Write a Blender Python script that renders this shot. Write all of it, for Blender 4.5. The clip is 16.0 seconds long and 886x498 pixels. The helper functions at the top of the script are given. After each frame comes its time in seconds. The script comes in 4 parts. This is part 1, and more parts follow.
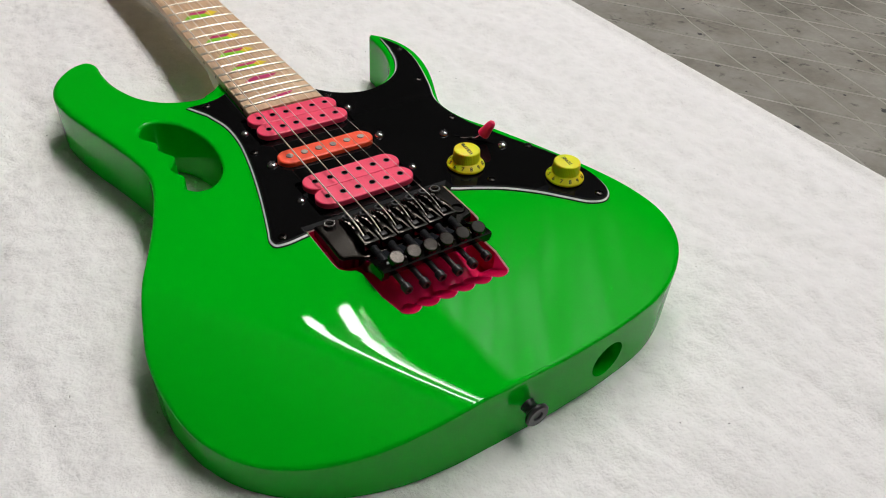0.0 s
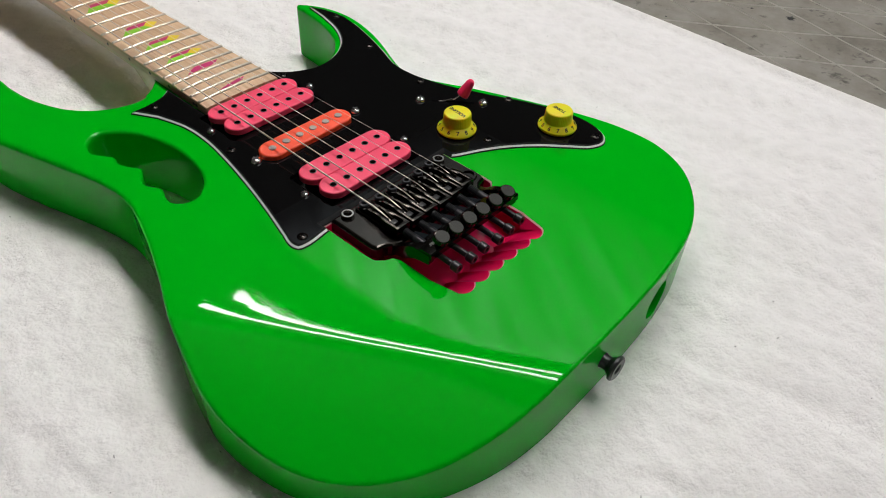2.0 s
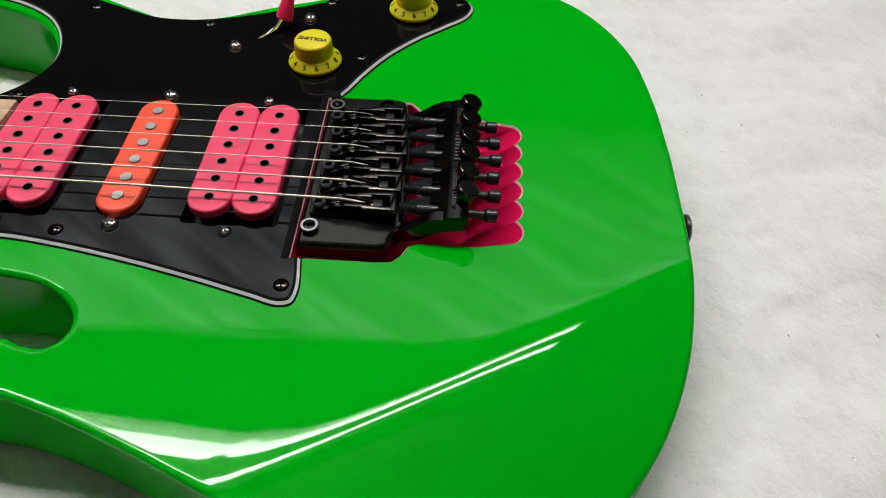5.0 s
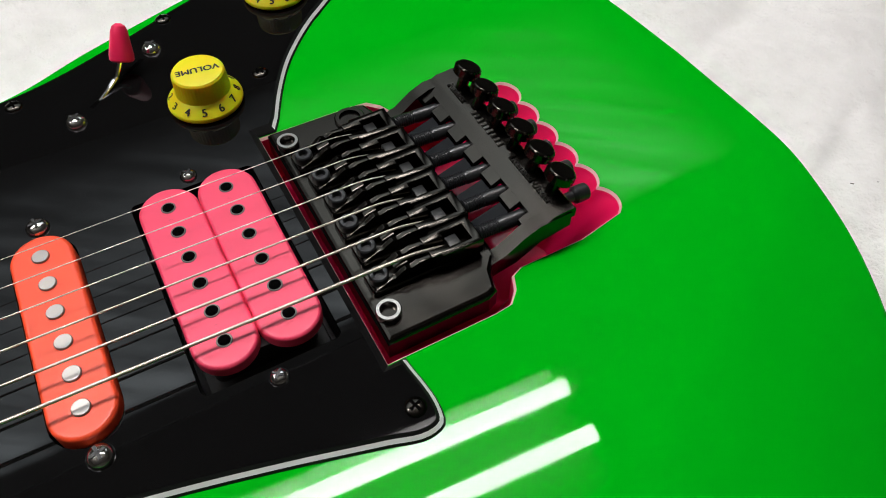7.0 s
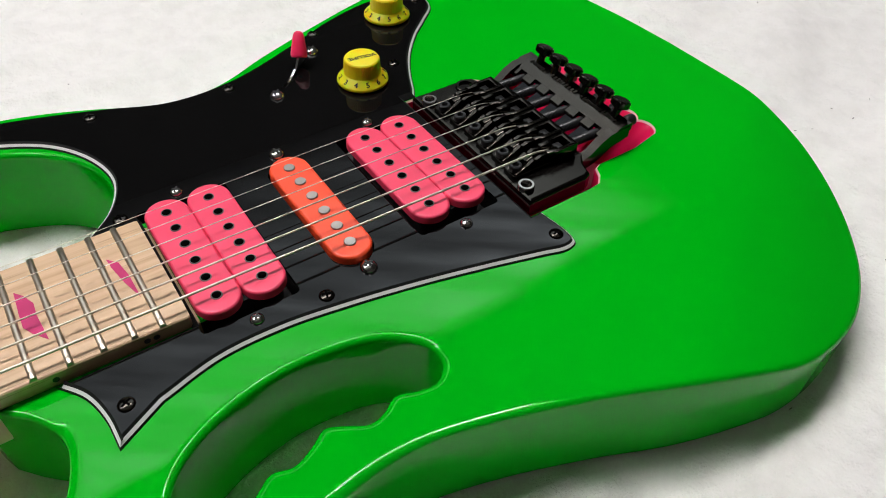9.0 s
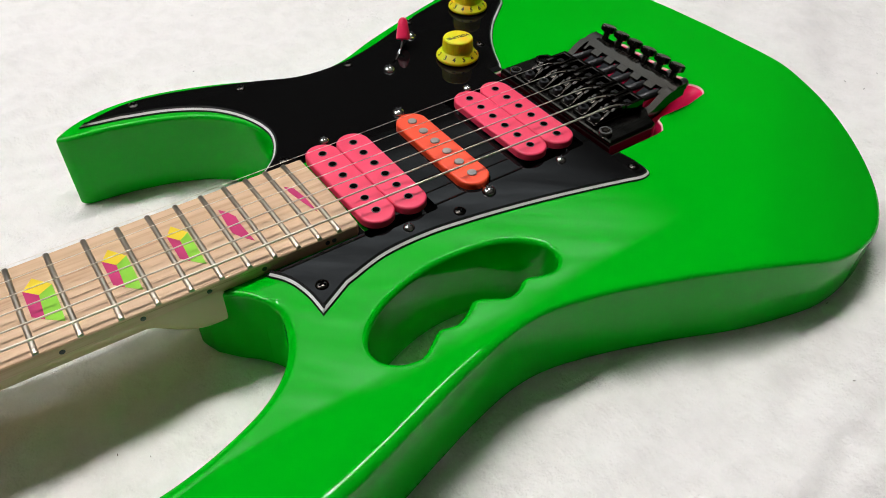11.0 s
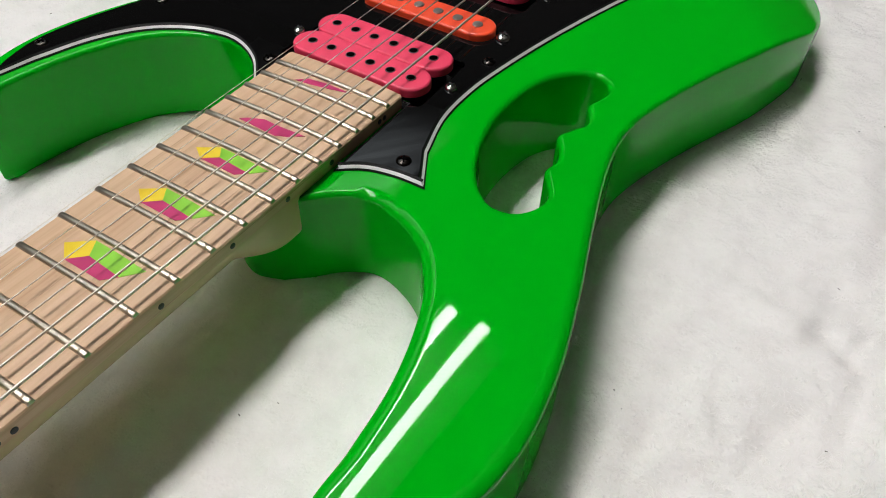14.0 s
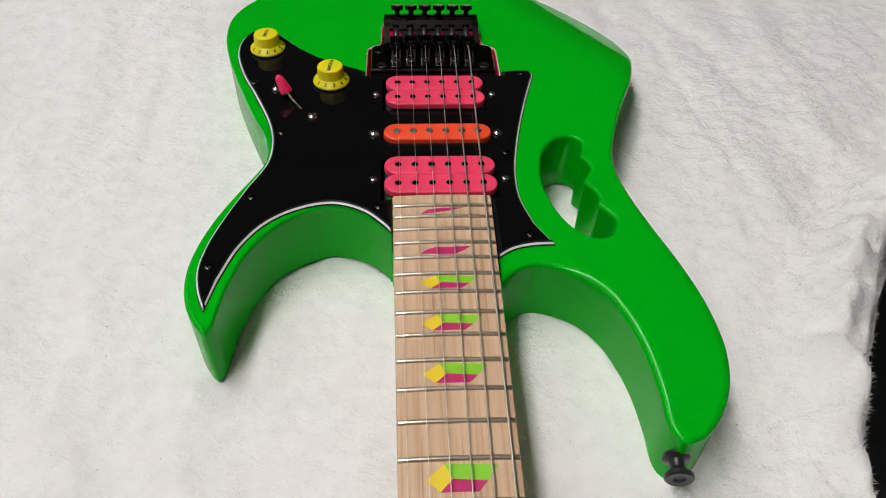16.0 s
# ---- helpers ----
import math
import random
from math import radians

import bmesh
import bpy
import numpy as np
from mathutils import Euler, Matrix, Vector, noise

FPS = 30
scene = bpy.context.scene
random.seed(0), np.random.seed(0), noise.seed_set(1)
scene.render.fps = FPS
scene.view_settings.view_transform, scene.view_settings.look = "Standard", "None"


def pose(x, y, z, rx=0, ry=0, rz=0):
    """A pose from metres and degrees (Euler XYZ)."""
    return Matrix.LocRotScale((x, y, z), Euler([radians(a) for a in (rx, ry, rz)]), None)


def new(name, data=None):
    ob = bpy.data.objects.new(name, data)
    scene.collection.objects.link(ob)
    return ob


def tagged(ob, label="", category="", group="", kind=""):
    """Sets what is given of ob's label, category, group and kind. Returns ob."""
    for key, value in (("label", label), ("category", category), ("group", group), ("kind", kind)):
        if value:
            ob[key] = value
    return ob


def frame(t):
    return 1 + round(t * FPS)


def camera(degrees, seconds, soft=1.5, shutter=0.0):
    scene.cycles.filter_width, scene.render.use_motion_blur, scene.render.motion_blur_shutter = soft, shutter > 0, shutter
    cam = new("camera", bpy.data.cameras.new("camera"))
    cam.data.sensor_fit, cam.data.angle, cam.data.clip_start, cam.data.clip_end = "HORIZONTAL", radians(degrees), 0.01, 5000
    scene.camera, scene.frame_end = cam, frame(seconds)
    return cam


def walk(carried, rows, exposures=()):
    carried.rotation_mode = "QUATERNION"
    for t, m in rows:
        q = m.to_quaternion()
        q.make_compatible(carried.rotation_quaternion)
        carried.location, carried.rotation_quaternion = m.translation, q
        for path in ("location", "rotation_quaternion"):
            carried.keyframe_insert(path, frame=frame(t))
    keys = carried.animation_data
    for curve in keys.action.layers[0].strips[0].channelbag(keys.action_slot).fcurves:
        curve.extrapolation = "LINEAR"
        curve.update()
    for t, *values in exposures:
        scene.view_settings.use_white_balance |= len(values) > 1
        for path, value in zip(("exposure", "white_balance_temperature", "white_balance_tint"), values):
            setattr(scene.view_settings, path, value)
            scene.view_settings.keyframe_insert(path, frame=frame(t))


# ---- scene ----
cam = camera(62.32, 16.0, 1.0)
PATH = [  # seconds, eye, turn
    (0.0, -0.1837, -0.3077, 0.3187, 50.49, -3.15, -33.54),
    (0.5, -0.1889, -0.2933, 0.3148, 49.60, -2.60, -36.75),
    (1.0, -0.2065, -0.2753, 0.3175, 48.88, -2.48, -40.44),
    (1.5, -0.2234, -0.2547, 0.3159, 48.10, -2.38, -44.11),
    (2.0, -0.2405, -0.2328, 0.3104, 47.75, -2.28, -47.86),
    (2.5, -0.2613, -0.2106, 0.3126, 47.53, -2.09, -52.12),
    (3.0, -0.2953, -0.1961, 0.3229, 47.56, -1.50, -57.29),
    (3.5, -0.3209, -0.1699, 0.3303, 46.78, -0.62, -63.59),
    (4.0, -0.3163, -0.1278, 0.3083, 45.56, -0.50, -70.77),
    (4.5, -0.2764, -0.0877, 0.2865, 43.11, -0.65, -78.23),
    (4.7, -0.2557, -0.0711, 0.2769, 41.95, -0.93, -81.54),
    (6.8, -0.1394, 0.0351, 0.2153, 37.88, -0.18, -116.83),
    (7.0, -0.1394, 0.0489, 0.2182, 37.88, -0.38, -118.82),
    (7.5, -0.1550, 0.0886, 0.2302, 39.14, -0.82, -122.37),
    (8.0, -0.1836, 0.1269, 0.2429, 42.10, -1.64, -124.19),
    (8.5, -0.2105, 0.1491, 0.2499, 43.62, -1.82, -124.48),
    (9.0, -0.2104, 0.1754, 0.2529, 44.42, -1.51, -124.24),
    (9.5, -0.2185, 0.1978, 0.2583, 44.40, -1.38, -123.76),
    (10.0, -0.2403, 0.2142, 0.2715, 45.08, -1.00, -123.10),
    (10.2, -0.2478, 0.2253, 0.2727, 45.63, -0.99, -122.87),
    (12.3, -0.2507, 0.3220, 0.2460, 45.81, -0.35, -134.57),
    (12.5, -0.2326, 0.3329, 0.2395, 45.31, -1.37, -137.01),
    (13.0, -0.2033, 0.3520, 0.2317, 44.02, -1.09, -142.66),
    (13.5, -0.1829, 0.3623, 0.2300, 43.30, -1.19, -146.51),
    (14.0, -0.1701, 0.3551, 0.2257, 42.89, -1.22, -148.09),
    (14.5, -0.1533, 0.3563, 0.2319, 42.37, -2.20, -146.95),
    (15.0, -0.1369, 0.3609, 0.2603, 43.11, -0.68, -150.61),
    (15.5, -0.0921, 0.4394, 0.3046, 44.84, -0.07, -167.19),
    (16.0, 0.0207, 0.4784, 0.3382, 44.51, -1.38, 177.45),
]

# ---------------------------------------------------------------- light
EXPOSURE = [(0.0, 0.47), (4.5, 0.5), (7.0, 0.66), (9.0, 0.68), (12.5, 0.68), (13.5, 0.56), (14.5, 0.5), (15.0, 0.47), (15.5, 0.36), (16.0, 0.35)]
walk(cam, [(t, pose(x, y, z, rx, ry, rz)) for t, x, y, z, rx, ry, rz in PATH], EXPOSURE)

world = bpy.data.worlds.new("room_dark")
scene.world = world
world.use_nodes = True
world.node_tree.nodes["Background"].inputs[0].default_value = (0.5, 0.5, 0.5, 1)
world.node_tree.nodes["Background"].inputs[1].default_value = 0.008
TUBE_STRENGTH = 32.5
GLOW_STRENGTH = 1.75


# ---------------------------------------------------------------- materials
def material(name, color, rough=0.5, metal=0.0, coat=0.0, coat_rough=0.03, spec=0.5, sheen=0.0, emit=0.0):
    m = bpy.data.materials.new(name)
    m.use_nodes = True
    b = m.node_tree.nodes["Principled BSDF"]
    b.inputs["Base Color"].default_value = (*color, 1)
    b.inputs["Roughness"].default_value = rough
    b.inputs["Metallic"].default_value = metal
    b.inputs["Coat Weight"].default_value = coat
    b.inputs["Coat Roughness"].default_value = coat_rough
    b.inputs["Specular IOR Level"].default_value = spec
    b.inputs["Sheen Weight"].default_value = sheen
    if emit:
        b.inputs["Emission Color"].default_value = (*color, 1)
        b.inputs["Emission Strength"].default_value = emit
    return m


def node(m, kind, **values):
    n = m.node_tree.nodes.new(kind)
    for key, value in values.items():
        n.inputs[key.replace("_", " ")].default_value = value
    return n


def link(m, a, out, b, into):
    m.node_tree.links.new(a.outputs[out], b.inputs[into])


def coords(m, scale=(1, 1, 1)):
    c, p = node(m, "ShaderNodeTexCoord"), node(m, "ShaderNodeMapping")
    p.inputs["Scale"].default_value = scale
    link(m, c, "Object", p, "Vector")
    return p


def noise_tex(m, vec, scale, detail=4.0, rough=0.55):
    n = node(m, "ShaderNodeTexNoise", Scale=scale, Detail=detail, Roughness=rough)
    link(m, vec, "Vector", n, "Vector")
    return n


def ramp(m, source, out, stops):
    r = node(m, "ShaderNodeValToRGB")
    while len(r.color_ramp.elements) < len(stops):
        r.color_ramp.elements.new(0.5)
    for e, (at, c) in zip(r.color_ramp.elements, stops):
        e.position, e.color = at, (*c, 1) if len(c) == 3 else c
    link(m, source, out, r, "Fac")
    return r


def grey(v):
    return (v, v, v)


def principled(m):
    return m.node_tree.nodes["Principled BSDF"]


def roughen(m, scale, low, high, into="Roughness"):
    """Smudges and fine dust that change the gloss."""
    n = noise_tex(m, coords(m), scale, 6.0, 0.65)
    r = ramp(m, n, "Fac", [(0.35, grey(low)), (0.7, grey(high))])
    link(m, r, "Color", principled(m), into)


def bump(m, source, out, strength, distance):
    b = node(m, "ShaderNodeBump", Strength=strength, Distance=distance)
    link(m, source, out, b, "Height")
    link(m, b, "Normal", principled(m), "Normal")
    return b


GREEN = material("green_lacquer", (0.0, 0.405, 0.006), 0.5, coat=0.62, coat_rough=0.0, spec=0.0)
principled(GREEN).inputs["Coat IOR"].default_value = 1.4
roughen(GREEN, 60, 0.015, 0.04, "Coat Roughness")
PINK_PAINT = material("pink_lacquer", (0.72, 0.006, 0.08), 0.4, coat=0.35, spec=0.1)
GUARD = material("black_plastic_gloss", (0.004, 0.004, 0.004), 0.5, coat=0.5, coat_rough=0.02, spec=0.0)
GUARD_EDGE = material("black_plastic_edge", (0.005, 0.005, 0.005), 0.55, spec=0.25)
# black put on slots and sockets in place of their inner shade
VOID = material("black_recess", (0.002, 0.002, 0.002), 0.9, spec=0.0)
roughen(GUARD, 90, 0.01, 0.04, "Coat Roughness")
WHITE_PLY = material("white_ply", (0.75, 0.75, 0.74), 0.35)
PINK = material("pink_plastic", (0.88, 0.055, 0.13), 0.38, coat=0.15, coat_rough=0.2)
ORANGE = material("orange_plastic", (0.95, 0.085, 0.025), 0.38, coat=0.15, coat_rough=0.2)
YELLOW = material("yellow_plastic", (0.80, 0.71, 0.004), 0.45)
principled(YELLOW).inputs["Subsurface Weight"].default_value = 0.5
principled(YELLOW).inputs["Subsurface Scale"].default_value = 0.004
HOT_PINK = material("pink_switch_plastic", (0.93, 0.018, 0.105), 0.42)
# printed letters, and the painted dark of screw slots and pin holes
BLACK_PRINT_AND_SLOTS = material("black_print_and_slots", (0.008, 0.008, 0.008), 0.5)
RUBBER = material("black_tape", (0.008, 0.008, 0.009), 0.6)
BLACK_METAL = material("black_nickel", (0.05, 0.046, 0.04), 0.18, metal=1.0)
roughen(BLACK_METAL, 60, 0.14, 0.27)
BLACK_STEEL = material("black_oxide_steel", (0.012, 0.013, 0.014), 0.4, metal=0.0, coat=0.4, coat_rough=0.15, spec=0.4)
GREY_STEEL = material("grey_steel", (0.035, 0.035, 0.034), 0.35, metal=0.9)
STUD = material("stud_steel", (0.45, 0.43, 0.40), 0.2, metal=1.0)
LEAF = material("blued_spring_steel", (0.004, 0.006, 0.008), 0.6, spec=0.12)
CHROME = material("chrome", (0.75, 0.74, 0.72), 0.12, metal=1.0)
POLE = material("pole_steel", (0.42, 0.40, 0.37), 0.38, metal=1.0)
roughen(POLE, 2500, 0.3, 0.5)
# lighter nickel for pole sleeves, and for the lettering's glints
PALE_NICKEL = material("pale_black_nickel", (0.16, 0.15, 0.135), 0.3, metal=1.0)
NICKEL = material("fret_nickel", (0.52, 0.465, 0.375), 0.33, metal=1.0)
STRING = material("string_steel", (0.84, 0.79, 0.70), 0.5, metal=1.0)
WOUND = material("string_wound", (0.72, 0.66, 0.57), 0.5, metal=1.0)
CREAM = material("lacquered_maple_back", (0.52, 0.40, 0.20), 0.4, coat=0.3, coat_rough=0.15)
DOT = material("black_dot", (0.01, 0.01, 0.01), 0.4)
INLAY_YELLOW = material("inlay_yellow", (0.80, 0.60, 0.01), 0.4)
INLAY_GREEN = material("inlay_green", (0.24, 0.62, 0.02), 0.4)
INLAY_PINK = material("inlay_magenta", (0.52, 0.012, 0.13), 0.4)

# wound strings: fine turns along the string
w = node(WOUND, "ShaderNodeTexWave", Scale=900.0)
w.bands_direction = "Y"
link(WOUND, coords(WOUND), "Vector", w, "Vector")
bump(WOUND, w, "Fac", 0.2, 0.0001)

# maple with long grain lines and short pores
MAPLE = material("maple", (0.6, 0.4, 0.22), 0.5)
soft_grain = noise_tex(MAPLE, coords(MAPLE, (260, 9, 260)), 1.0, 5.0, 0.6)
fine_grain = noise_tex(MAPLE, coords(MAPLE, (620, 7, 620)), 1.0, 3.0, 0.6)
tone = ramp(MAPLE, soft_grain, "Fac", [(0.3, (0.46, 0.285, 0.155)), (0.5, (0.60, 0.41, 0.245)), (0.75, (0.69, 0.50, 0.32))])
lines = ramp(MAPLE, fine_grain, "Fac", [(0.33, (0.42, 0.29, 0.21)), (0.40, (1, 1, 1))])
mix = node(MAPLE, "ShaderNodeMix")
mix.data_type, mix.blend_type = "RGBA", "MULTIPLY"
mix.inputs["Factor"].default_value = 0.55
link(MAPLE, tone, "Color", mix, "A")
link(MAPLE, lines, "Color", mix, "B")
MAPLE.node_tree.links.new(mix.outputs["Result"], principled(MAPLE).inputs["Base Color"])
bump(MAPLE, fine_grain, "Fac", 0.15, 0.0002)

FLEECE = material("white_fleece", (0.86, 0.845, 0.81), 0.95, spec=0.0, sheen=0.2)
fluff = noise_tex(FLEECE, coords(FLEECE), 260, 5.0, 0.6)
clump = noise_tex(FLEECE, coords(FLEECE), 75, 4.0, 0.6)
both = node(FLEECE, "ShaderNodeMath")
both.operation = "ADD"
link(FLEECE, fluff, "Fac", both, 0)
link(FLEECE, clump, "Fac", both, 1)
bump(FLEECE, both, "Value", 0.6, 0.003)
tint = ramp(FLEECE, clump, "Fac", [(0.3, (0.82, 0.81, 0.775)), (0.6, (0.885, 0.875, 0.84))])
link(FLEECE, tint, "Color", principled(FLEECE), "Base Color")
FIBRE = material("fleece_fibre", (0.90, 0.89, 0.86), 0.9, spec=0.0)
glow_through = node(FIBRE, "ShaderNodeBsdfTranslucent", Color=(0.91, 0.90, 0.87, 1))
half = node(FIBRE, "ShaderNodeMixShader", Fac=0.6)
link(FIBRE, principled(FIBRE), "BSDF", half, 1)
link(FIBRE, glow_through, "BSDF", half, 2)
link(FIBRE, half, "Shader", FIBRE.node_tree.nodes["Material Output"], "Surface")

LINT = material("grey_lint", (0.10, 0.085, 0.07), 0.9)
BENCH = material("worn_grey_bench", (0.3, 0.29, 0.27), 0.5)
stain = noise_tex(BENCH, coords(BENCH), 14, 9.0, 0.7)
speck = noise_tex(BENCH, coords(BENCH), 70, 4.0, 0.6)
base = ramp(BENCH, stain, "Fac", [(0.25, (0.09, 0.078, 0.058)), (0.48, (0.215, 0.2, 0.165)), (0.75, (0.33, 0.315, 0.275))])
dirt = ramp(BENCH, speck, "Fac", [(0.3, (0.12, 0.105, 0.085)), (0.4, (1, 1, 1))])
soil = node(BENCH, "ShaderNodeMix")
soil.data_type, soil.blend_type = "RGBA", "MULTIPLY"
soil.inputs["Factor"].default_value = 0.8
link(BENCH, base, "Color", soil, "A")
link(BENCH, dirt, "Color", soil, "B")
BENCH.node_tree.links.new(soil.outputs["Result"], principled(BENCH).inputs["Base Color"])
bump(BENCH, stain, "Fac", 0.2, 0.002)
SCRATCH = material("pale_scratch", (0.46, 0.44, 0.39), 0.7)
SPOT = material("black_spot", (0.015, 0.014, 0.013), 0.5)
WALL = material("painted_wall", (0.08, 0.072, 0.062), 0.8)
roughen(WALL, 8, 0.7, 0.9)
CEILING = material("ceiling_paint", (0.22, 0.21, 0.195), 0.9)
roughen(CEILING, 8, 0.8, 0.95)
CONCRETE = material("dark_floor", (0.02, 0.019, 0.018), 0.7)
roughen(CONCRETE, 12, 0.6, 0.9)
HOUSING = material("dark_enamel", (0.03, 0.03, 0.03), 0.6)
ENAMEL = material("white_enamel", (0.8, 0.8, 0.78), 0.35)
# no lamp: emission that imitates a lit strip of ceiling, fading outwards
CEILING_GLOW = material("painted_ceiling_glow", (0.86, 0.95, 1.0), 0.6, emit=GLOW_STRENGTH)
across = node(CEILING_GLOW, "ShaderNodeSeparateXYZ")
link(CEILING_GLOW, coords(CEILING_GLOW), "Vector", across, "Vector")
waver = noise_tex(CEILING_GLOW, coords(CEILING_GLOW, (6, 0.5, 1)), 1.0, 3.0, 0.5)
spread = node(CEILING_GLOW, "ShaderNodeMath")
spread.operation = "MULTIPLY_ADD"
spread.inputs[1].default_value = 0.15
link(CEILING_GLOW, waver, "Fac", spread, 0)
narrow = node(CEILING_GLOW, "ShaderNodeMath")
narrow.operation = "MULTIPLY"
narrow.inputs[1].default_value = 0.6
link(CEILING_GLOW, across, "X", narrow, 0)
link(CEILING_GLOW, narrow, "Value", spread, 2)
fall = ramp(CEILING_GLOW, spread, "Value", [(0.115, grey(0.0)), (0.15, grey(1.0)), (0.36, grey(0.62)), (0.7, grey(0.3)), (0.98, grey(0.0))])
# slanting streaks of the reflected light, put into the glow's strength
aslant = node(CEILING_GLOW, "ShaderNodeMapping")
aslant.inputs["Rotation"].default_value = (0, 0, radians(38))
link(CEILING_GLOW, node(CEILING_GLOW, "ShaderNodeTexCoord"), "Object", aslant, "Vector")
stretch = node(CEILING_GLOW, "ShaderNodeMapping")
stretch.inputs["Scale"].default_value = (8.5, 1.1, 1)
link(CEILING_GLOW, aslant, "Vector", stretch, "Vector")
ripple = ramp(CEILING_GLOW, noise_tex(CEILING_GLOW, stretch, 1.0, 3.0, 0.55), "Fac", [(0.34, grey(0.45)), (0.5, grey(0.85)), (0.64, grey(1.4))])
power = node(CEILING_GLOW, "ShaderNodeMath")
power.operation = "MULTIPLY"
power.inputs[1].default_value = GLOW_STRENGTH
ends = node(CEILING_GLOW, "ShaderNodeMapRange")
for key, value in (("From Min", 2.38), ("From Max", 1.55)):
    ends.inputs[key].default_value = value
ends.interpolation_type = "SMOOTHSTEP"
far = node(CEILING_GLOW, "ShaderNodeMath")
far.operation = "ABSOLUTE"
link(CEILING_GLOW, across, "Y", far, 0)
link(CEILING_GLOW, far, "Value", ends, "Value")
dim = node(CEILING_GLOW, "ShaderNodeMath")
dim.operation = "MULTIPLY"
link(CEILING_GLOW, fall, "Color", dim, 0)
link(CEILING_GLOW, ends, "Result", dim, 1)
rippled = node(CEILING_GLOW, "ShaderNodeMath")
rippled.operation = "MULTIPLY"
link(CEILING_GLOW, dim, "Value", rippled, 0)
link(CEILING_GLOW, ripple, "Color", rippled, 1)
link(CEILING_GLOW, rippled, "Value", power, 0)
link(CEILING_GLOW, power, "Value", principled(CEILING_GLOW), "Emission Strength")
TUBE = material("fluorescent_tube", (1.0, 0.955, 0.965), 0.4, emit=TUBE_STRENGTH)

# ---------------------------------------------------------------- mesh helpers (millimetres, z from the top of the body)
TOP = 45.0


def finish(bm, mats, angle=32):
    me = bpy.data.meshes.new("mesh")
    bmesh.ops.recalc_face_normals(bm, faces=bm.faces[:])
    for f in bm.faces:
        f.smooth = True
    bm.to_mesh(me)
    bm.free()
    for m in mats if isinstance(mats, (list, tuple)) else [mats]:
        me.materials.append(m)
    me.set_sharp_from_angle(angle=radians(angle))
    return me


def part(name, bm, mats, parent=None, label="", angle=32, weighted=False):
    """One mesh object out of a bmesh in millimetres, under a thing or a part."""
    bmesh.ops.transform(bm, matrix=Matrix.Translation((0, 0, TOP / 1000)) @ Matrix.Scale(0.001, 4), verts=bm.verts[:])
    ob = new(name, finish(bm, mats, angle))
    ob.parent = parent
    if weighted:
        ob.modifiers.new("normals", "WEIGHTED_NORMAL").keep_sharp = True
    return tagged(ob, label)


def piece(name, mesh, x, y, z, parent, turn=None, label=""):
    """An object of a shared mesh, at a place in millimetres."""
    ob = new(name, mesh)
    ob.parent = parent
    m = Matrix.Translation((x / 1000, y / 1000, (z + TOP) / 1000))
    ob.matrix_local = m @ turn if turn else m
    return tagged(ob, label)


def shared(bm, mats, angle=32):
    bmesh.ops.transform(bm, matrix=Matrix.Scale(0.001, 4), verts=bm.verts[:])
    return finish(bm, mats, angle)


def spline(points, closed=True, step=2.0):
    """A smooth line through the points."""
    pts = [Vector(p) for p in points]
    n, out = len(pts), []
    for i in range(n if closed else n - 1):
        def at(k):
            return pts[k % n] if closed else pts[min(max(k, 0), n - 1)]
        p0, p1, p2, p3 = at(i - 1), at(i), at(i + 1), at(i + 2)
        d1 = max((p2 - p1).length, 1e-6)
        d0, d2 = max((p1 - p0).length, d1 * 0.05), max((p3 - p2).length, d1 * 0.05)
        m1 = ((p1 - p0) / d0 * d1 + (p2 - p1)) / 2 if (p1 - p0).length > 1e-6 else p2 - p1
        m2 = ((p2 - p1) + (p3 - p2) / d2 * d1) / 2 if (p3 - p2).length > 1e-6 else p2 - p1
        m1, m2 = (m if m.length < 1.6 * d1 else m * (1.6 * d1 / m.length) for m in (m1, m2))
        k = max(1, round(d1 / step))
        for s in range(k):
            t = s / k
            out.append(p1 * (2 * t**3 - 3 * t**2 + 1) + m1 * (t**3 - 2 * t**2 + t) + p2 * (3 * t**2 - 2 * t**3) + m2 * (t**3 - t**2))
    if not closed:
        out.append(pts[-1])
    return out


def area(loop):
    return sum(a.x * b.y - b.x * a.y for a, b in zip(loop, loop[1:] + loop[:1])) / 2


def ccw(loop):
    return loop if area(loop) > 0 else loop[::-1]


def inset(loop, d):
    """The counter-clockwise loop moved inwards by d, corner by corner."""
    out, n = [], len(loop)
    for i, p in enumerate(loop):
        a, b = (p - loop[i - 1]).normalized(), (loop[(i + 1) % n] - p).normalized()
        na, nb = Vector((-a.y, a.x)), Vector((-b.y, b.x))
        v = na + nb
        out.append(p + v * (d / max(v.dot(na), 0.35)) if v.length > 1e-6 else p + na * d)
    return out


def inset_by(loop, widths):
    """As inset, with a width of its own for each corner."""
    return [p + (q - p) * w for p, q, w in zip(loop, inset(loop, 1.0), widths)]


def ring(bm, loop, z):
    return [bm.verts.new((p.x, p.y, z)) for p in loop]


def bridge_rings(bm, a, b, mat=0):
    n = len(a)
    faces = []
    for i in range(n):
        f = bm.faces.new((a[i], a[(i + 1) % n], b[(i + 1) % n], b[i]))
        f.material_index = mat
        faces.append(f)
    return faces


def slab(bm, loop, rings, mat=0, cap=True, floor=True):
    """A plate: the outline at each (inset, z), from below upwards."""
    loop = ccw(loop)
    made = [ring(bm, inset(loop, d) if d else loop, z) for d, z in rings]
    for a, b in zip(made, made[1:]):
        bridge_rings(bm, a, b, mat)
    if floor:
        bm.faces.new(made[0][::-1]).material_index = mat
    if cap:
        bm.faces.new(made[-1]).material_index = mat
    return made


